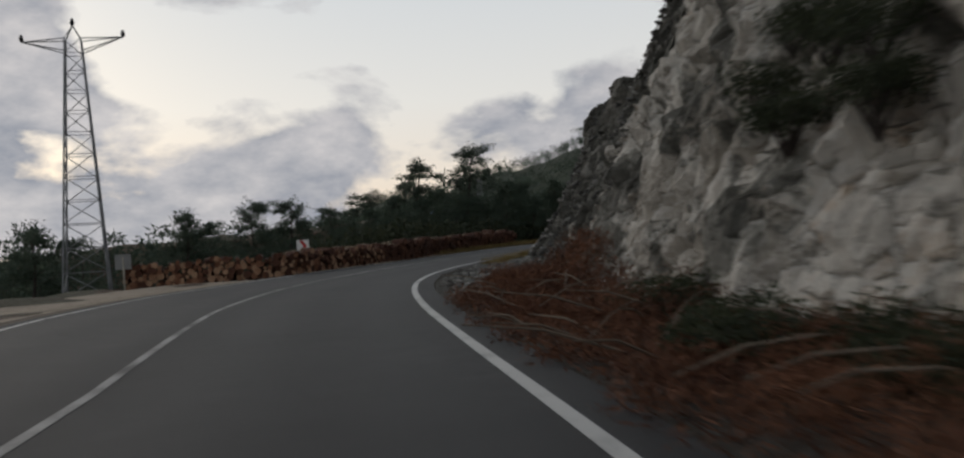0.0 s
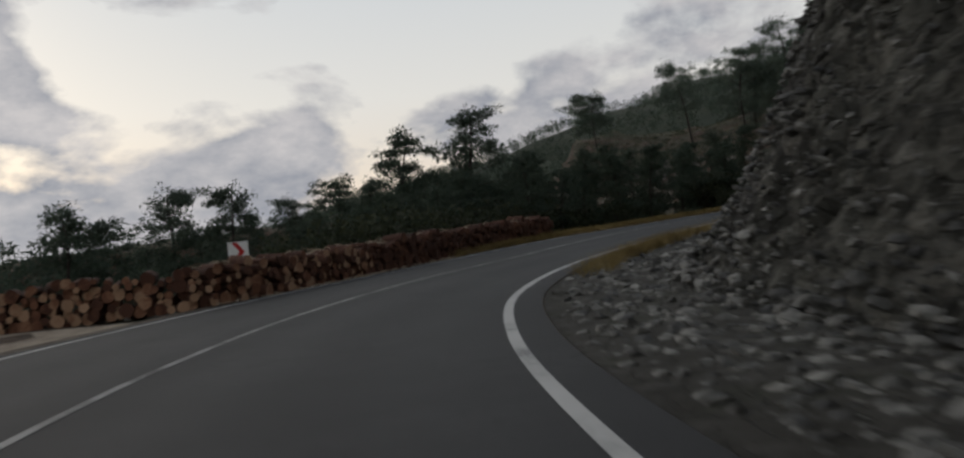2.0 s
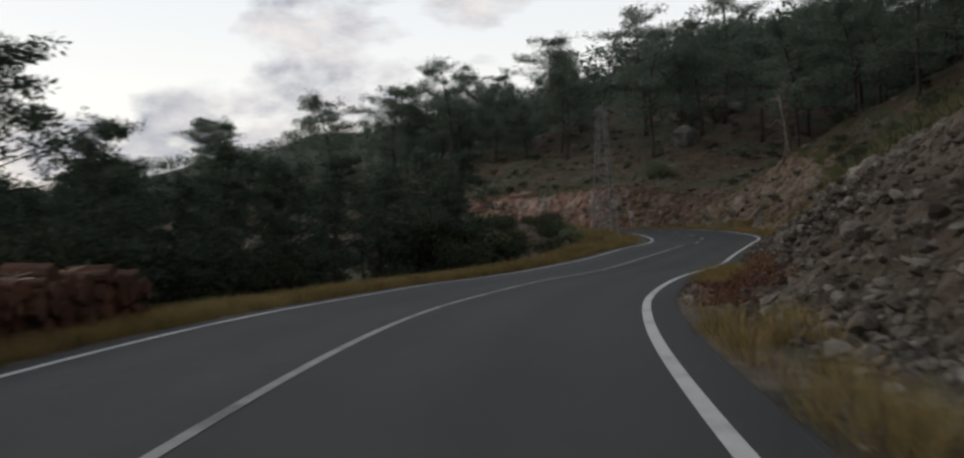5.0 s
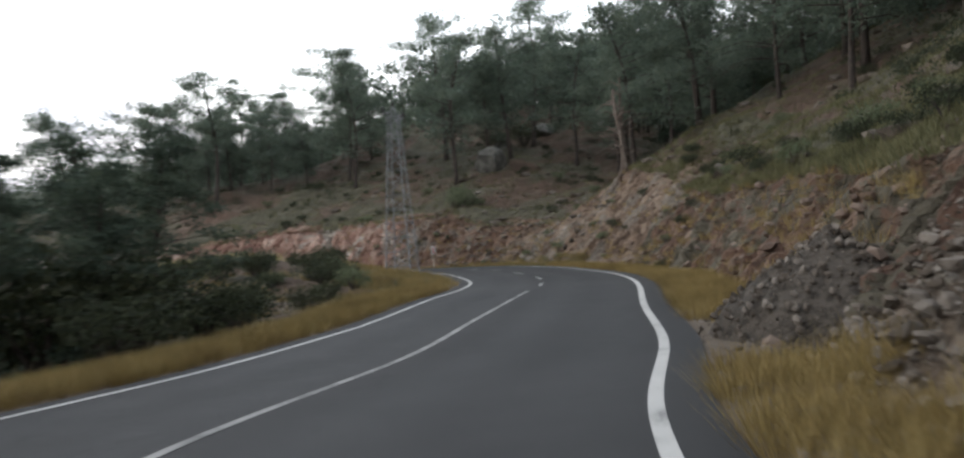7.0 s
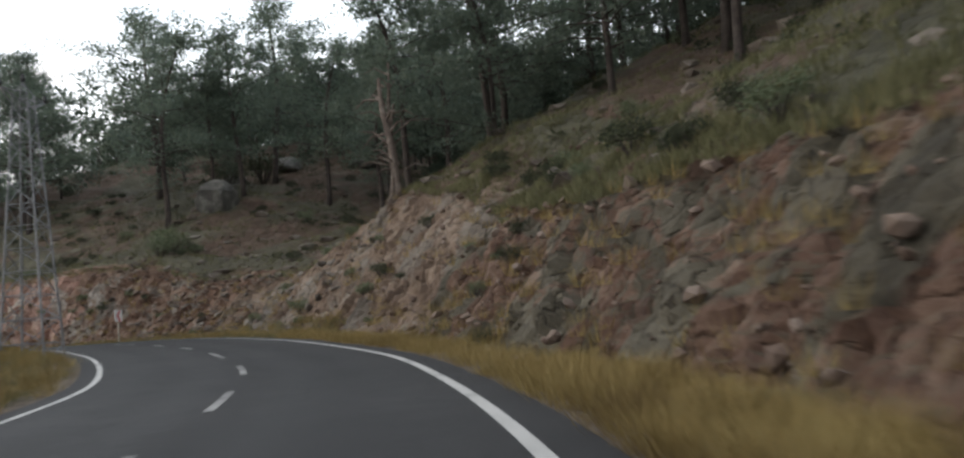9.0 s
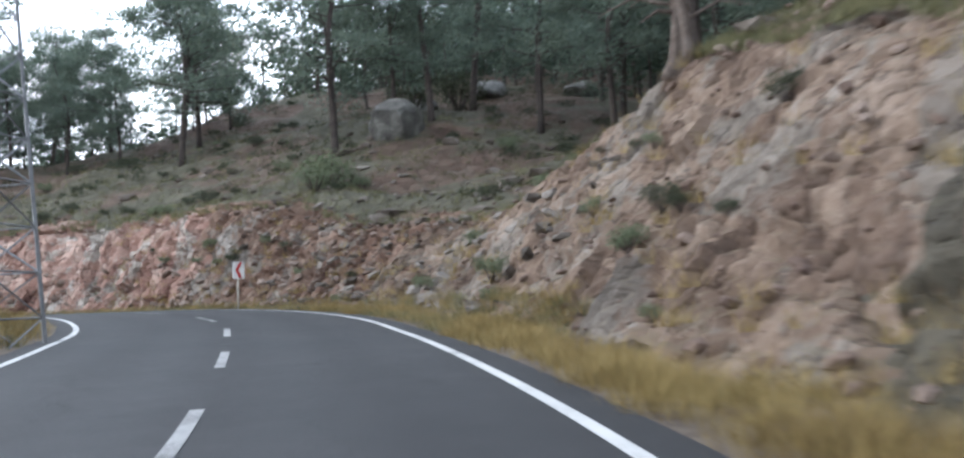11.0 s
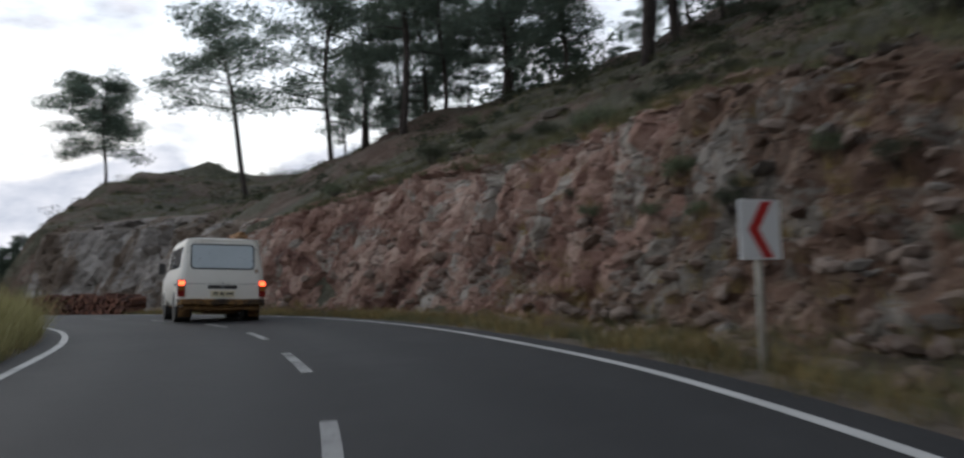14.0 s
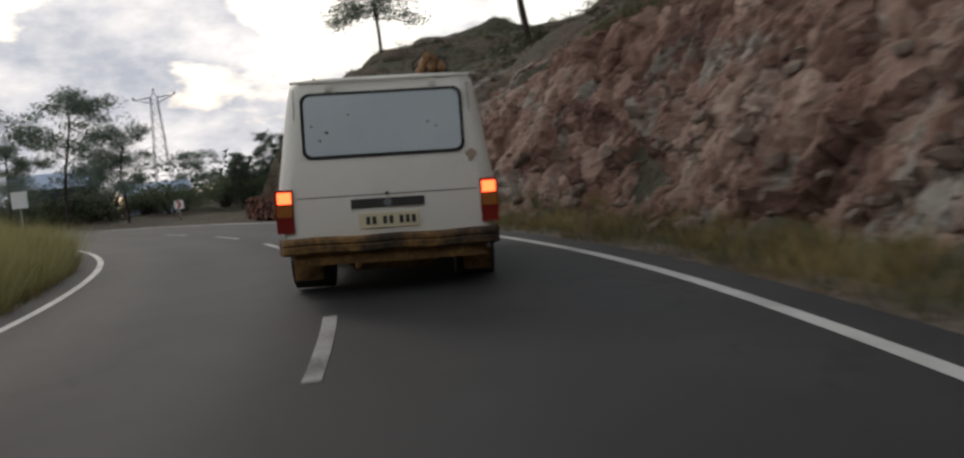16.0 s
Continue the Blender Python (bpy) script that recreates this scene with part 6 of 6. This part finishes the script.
M_BUNDLE = material("tan_canvas", [(0.16, 0.085, 0.04), (0.28, 0.155, 0.075), (0.36, 0.23, 0.13)], 5, 0.95, 0.5, 6, depth=0.02)


def rounded_ring(w, y0, y1, r, z, n=5):
    pts = []
    for cx, cy, a0 in ((w - r, y1 - r, 0), (-w + r, y1 - r, 90), (-w + r, y0 + r, 180), (w - r, y0 + r, 270)):
        for k in range(n + 1):
            a = radians(a0 + 90 * k / n)
            pts.append((cx + r * math.cos(a), cy + r * math.sin(a), z))
    return pts


def panel(pts_xz, y_of, depth, mat, name):
    """A flat part on the tailgate: outline in x and z, laid on the raked rear face."""
    n = len(pts_xz)
    v = [(x, y_of(z) - d, z) for d in (depth, 0) for x, z in pts_xz]
    f = [tuple(range(n)), *[(i, i + n, (i + 1) % n + n, (i + 1) % n) for i in range(n)]]
    return mesh(name, v, f, mat)


def round_rect(x0, z0, x1, z1, r, n=4):
    pts = []
    for cx, cz, a0 in ((x1 - r, z1 - r, 0), (x0 + r, z1 - r, 90), (x0 + r, z0 + r, 180), (x1 - r, z0 + r, 270)):
        for k in range(n + 1):
            a = radians(a0 + 90 * k / n)
            pts.append((cx + r * math.cos(a), cz + r * math.sin(a)))
    return pts


def van(x, y, z, turn):
    """A boxy panel van of the eighties, seen from behind; it heads along +y."""
    ob = thing("van", "old cream panel van with lit tail lamps and a muddy, glow-tinted bumper", "van", at=pose(x, y, z, 0, 2.2, turn))
    sections = [(0.36, 0.90, 0.02, 4.45, 0.12), (0.55, 0.955, 0.0, 4.55, 0.15), (0.80, 0.972, 0.0, 4.56, 0.15), (1.02, 0.965, 0.01, 4.45, 0.15), (1.22, 0.935, 0.03, 3.75, 0.16), (1.55, 0.89, 0.065, 3.35, 0.17),
                (1.80, 0.85, 0.095, 3.05, 0.18), (1.90, 0.825, 0.115, 2.95, 0.18), (1.95, 0.77, 0.16, 2.86, 0.18), (1.975, 0.60, 0.32, 2.65, 0.18)]
    rear = lambda h: float(np.interp(h, [s[0] for s in sections], [s[2] for s in sections]))
    half = lambda h: float(np.interp(h, [s[0] for s in sections], [s[1] for s in sections]))
    rings = [rounded_ring(w, y0, y1, r, h) for h, w, y0, y1, r in sections]
    n = len(rings[0])
    v = [p for ring in rings for p in ring]
    f = [(i * n + k, i * n + (k + 1) % n, (i + 1) * n + (k + 1) % n, (i + 1) * n + k) for i in range(len(rings) - 1) for k in range(n)]
    f += [tuple(range(n))[::-1], tuple((len(rings) - 1) * n + k for k in range(n))]
    part("body", mesh("body", v, f, M_VAN, smooth=True), ob, "dusty cream paint")
    part("gutter", Build().tube([(-0.80, 0.14, 1.925), (-0.4, 0.10, 1.925), (0.4, 0.10, 1.925), (0.80, 0.14, 1.925)], 0.014, 6).out("gutter", M_VAN), ob)
    seal = part("rear_window", panel(round_rect(-0.72, 1.235, 0.72, 1.825, 0.08), rear, 0.010, M_RUBBER, "rear_window"), ob, "black rubber seal")
    part("pane", panel(round_rect(-0.69, 1.265, 0.69, 1.797, 0.065), rear, 0.014, M_VAN_GLASS, "pane"), seal, "pale glass with the sky's reflection put into its colour")
    part("seam", panel([(-0.80, 0.895), (0.80, 0.895), (0.80, 0.902), (-0.80, 0.902)], rear, 0.003, M_TRIM, "seam"), ob)
    for k in (-1, 1):
        pts = [(k * 0.81, 0.45), (k * 0.816, 0.45), (k * 0.775, 1.86), (k * 0.77, 1.86)]
        part("seam", panel(pts if k > 0 else pts[::-1], rear, 0.003, M_TRIM, "seam"), ob)
    for k in (-0.46, 0.46):
        part("hinge", Build().box((k - 0.035, rear(1.86) - 0.022, 1.845), (k + 0.035, rear(1.86) + 0.02, 1.885)).out("hinge", M_VAN), ob)
    for px, pz, r in ((-0.50, 1.47, 0.018), (-0.56, 1.40, 0.014), (-0.30, 1.62, 0.010), (0.40, 1.52, 0.013), (0.47, 1.48, 0.011), (-0.63, 1.53, 0.012)):
        pts = [(px + r * (1 + 0.5 * math.sin(i * 2.3)) * math.cos(i * 0.7854), pz + r * (0.8 + 0.4 * math.cos(i * 1.7)) * math.sin(i * 0.7854)) for i in range(8)]
        part("splash", panel(pts, rear, 0.017, M_TRIM, "splash"), seal, "small dark splash on the glass")
    pts = [(0.77 + 0.05 * (1 + 0.3 * math.sin(i * 1.9)) * math.cos(i * 0.6283), 1.20 + 0.055 * (1 + 0.3 * math.cos(i * 2.6)) * math.sin(i * 0.6283)) for i in range(10)]
    part("rust_patch", panel(pts, rear, 0.0035, M_RUST, "rust_patch"), ob, "brown rust blister beside the window")
    lock = part("handle_bar", Build().box((-0.325, -0.016, 0.785), (0.325, 0.01, 0.865)).out("handle_bar", M_TRIM), ob, "dark plastic handle strip")
    part("badge", Build().tube([(0.0, -0.022, 0.825), (0.0, -0.014, 0.825)], 0.035, 12).out("badge", M_STEEL), lock, "small oval badge")
    part("lock_button", Build().tube([(0, -0.018, 0.905), (0, 0.01, 0.905)], 0.018, 8).out("lock_button", M_TRIM), ob)
    plate = part("number_plate", Build().box((-0.265, -0.020, 0.605), (0.265, 0.0, 0.735)).out("number_plate", M_PLATE), ob, "pale plate with dark bars")
    for x0, x1 in ((-0.20, -0.165), (-0.145, -0.11), (-0.05, -0.015), (0.005, 0.04), (0.095, 0.13), (0.15, 0.185), (0.205, 0.24)):
        part("plate_bar", Build().box((x0, -0.024, 0.635), (x1, -0.020, 0.705)).out("plate_bar", M_PLATE_INK), plate)
    for k in (-1, 1):
        lamp = part("tail_lamp", Build().box((min(k * 0.83, k * 0.985), -0.012, 0.60), (max(k * 0.83, k * 0.985), 0.17, 0.985)).out("tail_lamp", M_TAIL), ob, "red lens")
        part("lit_lens", Build().box((min(k * 0.845, k * 0.965), -0.020, 0.862), (max(k * 0.845, k * 0.965), -0.013, 0.962)).out("lit_lens", M_TAIL_LIT), lamp, "glowing red lamp")
        part("amber_lens", Build().box((min(k * 0.84, k * 0.975), -0.018, 0.745), (max(k * 0.84, k * 0.975), -0.0125, 0.85)).out("amber_lens", M_AMBER), lamp, "amber lens")
    # a pressed steel bar, dented, with its ends bent round the corners
    ring = [(-0.10, 0.405), (-0.13, 0.425), (-0.135, 0.47), (-0.12, 0.485), (-0.135, 0.50), (-0.13, 0.53), (-0.10, 0.55), (0.03, 0.55), (0.03, 0.405)]
    xs = np.linspace(-1.0, 1.0, 29)
    bv = [(px * (1 if abs(px) < 0.96 else 0.985), py + 0.006 * math.sin(px * 14) + (0.18 if abs(px) > 0.99 else 0.03 if abs(px) > 0.92 else 0), pz + 0.005 * math.sin(px * 9 + 1)) for px in xs for py, pz in ring]
    m_ = len(ring)
    bf = [(i * m_ + k, (i + 1) * m_ + k, (i + 1) * m_ + (k + 1) % m_, i * m_ + (k + 1) % m_) for i in range(len(xs) - 1) for k in range(m_)]
    bf += [tuple(range(m_)), tuple((len(xs) - 1) * m_ + k for k in range(m_))[::-1]]
    part("bumper", mesh("bumper", bv, bf, M_STEEL_DULL), ob, "bent muddy steel bumper with headlight glow painted into its ochre")
    part("rear_valance", Build().box((-0.86, -0.02, 0.30), (0.86, 0.25, 0.42)).out("rear_valance", M_VAN_DIRT), ob)
    part("fuel_tank", Build().tube([(-0.42, 0.45, 0.34), (-0.36, 0.45, 0.34), (0.36, 0.45, 0.34), (0.42, 0.45, 0.34)], [0.08, 0.15, 0.15, 0.08], 12).out("fuel_tank", M_VAN_DIRT, True), ob)
    part("exhaust_pipe", Build().tube([(-0.30, -0.04, 0.27), (-0.30, 0.8, 0.30)], 0.03, 10).out("exhaust_pipe", M_VAN_DIRT, True), ob)
    part("axle", Build().tube([(-0.8, 0.98, 0.31), (0, 0.98, 0.31), (0.8, 0.98, 0.31)], [0.05, 0.11, 0.05], 10).out("axle", M_VAN_DIRT, True), ob)
    part("floor_pan", Build().box((-0.88, 0.2, 0.33), (0.88, 4.2, 0.40)).out("floor_pan", M_VAN_DIRT), ob)
    for k in (-1, 1):
        part("mud_flap", Build().box((k * 0.79 - 0.13, 0.42, 0.13), (k * 0.79 + 0.13, 0.435, 0.42)).out("mud_flap", M_VAN_DIRT), ob, "muddy rubber flap")
        for wy in (0.98, 3.72):
            prof = [(0.17, 0.0), (0.29, 0.0), (0.325, 0.03), (0.33, 0.095), (0.325, 0.16), (0.29, 0.19), (0.17, 0.19)]
            n2 = 20
            vv = [(k * (0.88 - d), wy + r * math.cos(2 * math.pi * i / n2), 0.33 + r * math.sin(2 * math.pi * i / n2)) for r, d in prof for i in range(n2)]
            ff = [(a * n2 + i, a * n2 + (i + 1) % n2, (a + 1) * n2 + (i + 1) % n2, (a + 1) * n2 + i) for a in range(len(prof) - 1) for i in range(n2)]
            wheel = part("wheel", mesh("wheel", vv, ff, M_RUBBER, smooth=True), ob, "black tyre")
            part("rim", Build().tube([(k * 0.74, wy, 0.33), (k * 0.86, wy, 0.33)], [0.175, 0.17], 18).out("rim", M_STEEL_DULL), wheel, "dull steel rim")
            arch = Build()
            arch.tube([(k * 0.965, wy + 0.40 * math.cos(a), 0.36 + 0.40 * math.sin(a)) for a in np.linspace(0.05, math.pi - 0.05, 11)], 0.022, 6)
            part("wheel_arch", arch.out("wheel_arch", M_VAN), ob)
            part("wheel_house", Build().tube([(k * 0.60, wy, 0.38), (k * 0.974, wy, 0.38)], 0.385, 18).out("wheel_house", M_TRIM), ob, "dark wheel opening")
        for y0, y1 in ((0.35, 1.15), (1.22, 2.05), (2.16, 2.80)):
            zs = (1.27, 1.76)
            vv = [(k * (half(zz) + d), yy, zz) for d in (0.008, -0.01) for yy, zz in ((y0, zs[0]), (y1 + (0.32 if y1 > 2.5 else 0), zs[0]), (y1, zs[1]), (y0, zs[1]))]
            ff = [(0, 1, 2, 3), (0, 4, 5, 1), (1, 5, 6, 2), (2, 6, 7, 3), (3, 7, 4, 0)]
            part("side_window", mesh("side_window", vv, ff, M_DARK_GLASS), ob, "dark side glass")
        part("side_strip", Build().box((min(k * 0.968, k * 0.98), 0.5, 0.86), (max(k * 0.968, k * 0.98), 1.0, 0.90)).out("side_strip", M_TRIM), ob)
        mirror = part("mirror_arm", Build().tube([(k * 0.93, 3.2, 1.25), (k * 1.08, 3.2, 1.30)], 0.012, 6).out("mirror_arm", M_TRIM), ob)
        part("mirror", Build().box((k * 1.09 - 0.08, 3.17, 1.18), (k * 1.09 + 0.08, 3.22, 1.46)).out("mirror", M_TRIM), mirror, "black door mirror")
    part("windscreen", mesh("windscreen", [(-0.78, 3.80, 1.20), (0.78, 3.80, 1.20), (0.70, 3.10, 1.80), (-0.70, 3.10, 1.80), (-0.78, 3.76, 1.18), (0.78, 3.76, 1.18), (0.70, 3.06, 1.78), (-0.70, 3.06, 1.78)],
                            [(0, 1, 2, 3), (4, 7, 6, 5), (0, 4, 5, 1), (1, 5, 6, 2), (2, 6, 7, 3), (3, 7, 4, 0)], M_DARK_GLASS), ob)
    for k in (-1, 1):
        part("roof_rail", Build().tube([(k * 0.62, 0.45, 1.985), (k * 0.62, 2.6, 1.985)], 0.012, 6).out("roof_rail", M_TRIM), ob)
        for wy in (0.75, 1.9):
            part("rail_foot", Build().box((k * 0.62 - 0.015, wy, 1.95), (k * 0.62 + 0.015, wy + 0.04, 1.985)).out("rail_foot", M_TRIM), ob)
    return ob


VAN = (37.25, 107.2, 3.488, 13.0)
van(*VAN)


def roof_bundle():
    ob = thing("roof_bundle", "tan bundle of canvas rolls tied down on the van's roof", "bundle", at=pose(*VAN[:3], 0, 2.2, VAN[3]))
    rng = np.random.RandomState(5)
    for k in range(5):
        dx, dz = (0, 0.09, 0.18, 0.05, 0.13)[k], (0, 0, 0, 0.075, 0.075)[k]
        r = 0.045 + 0.012 * rng.rand()
        ys = np.linspace(0.25 + 0.12 * rng.rand(), 1.6 + 0.3 * rng.rand(), 9)
        sag = rng.rand() * 6
        roll = Build().tube([(0.38 + dx + 0.012 * math.sin(y * 5 + sag), y, 2.04 + dz + 0.008 * math.sin(y * 9 + sag)) for y in ys], [r * (0.75 if i in (0, 8) else 0.92 + 0.16 * rng.rand()) for i in range(9)], 10)
        part("roll", roll.out("roll", M_BUNDLE, True), ob)
    for y in (0.6, 1.2):
        ring = [(0.47 + 0.165 * math.cos(a), y, 2.08 + 0.095 * math.sin(a)) for a in np.linspace(0, 2 * math.pi, 17)]
        part("strap", Build().tube(ring, 0.008, 5, caps=False).out("strap", M_TRIM), ob, "dark tie strap")


roof_bundle()
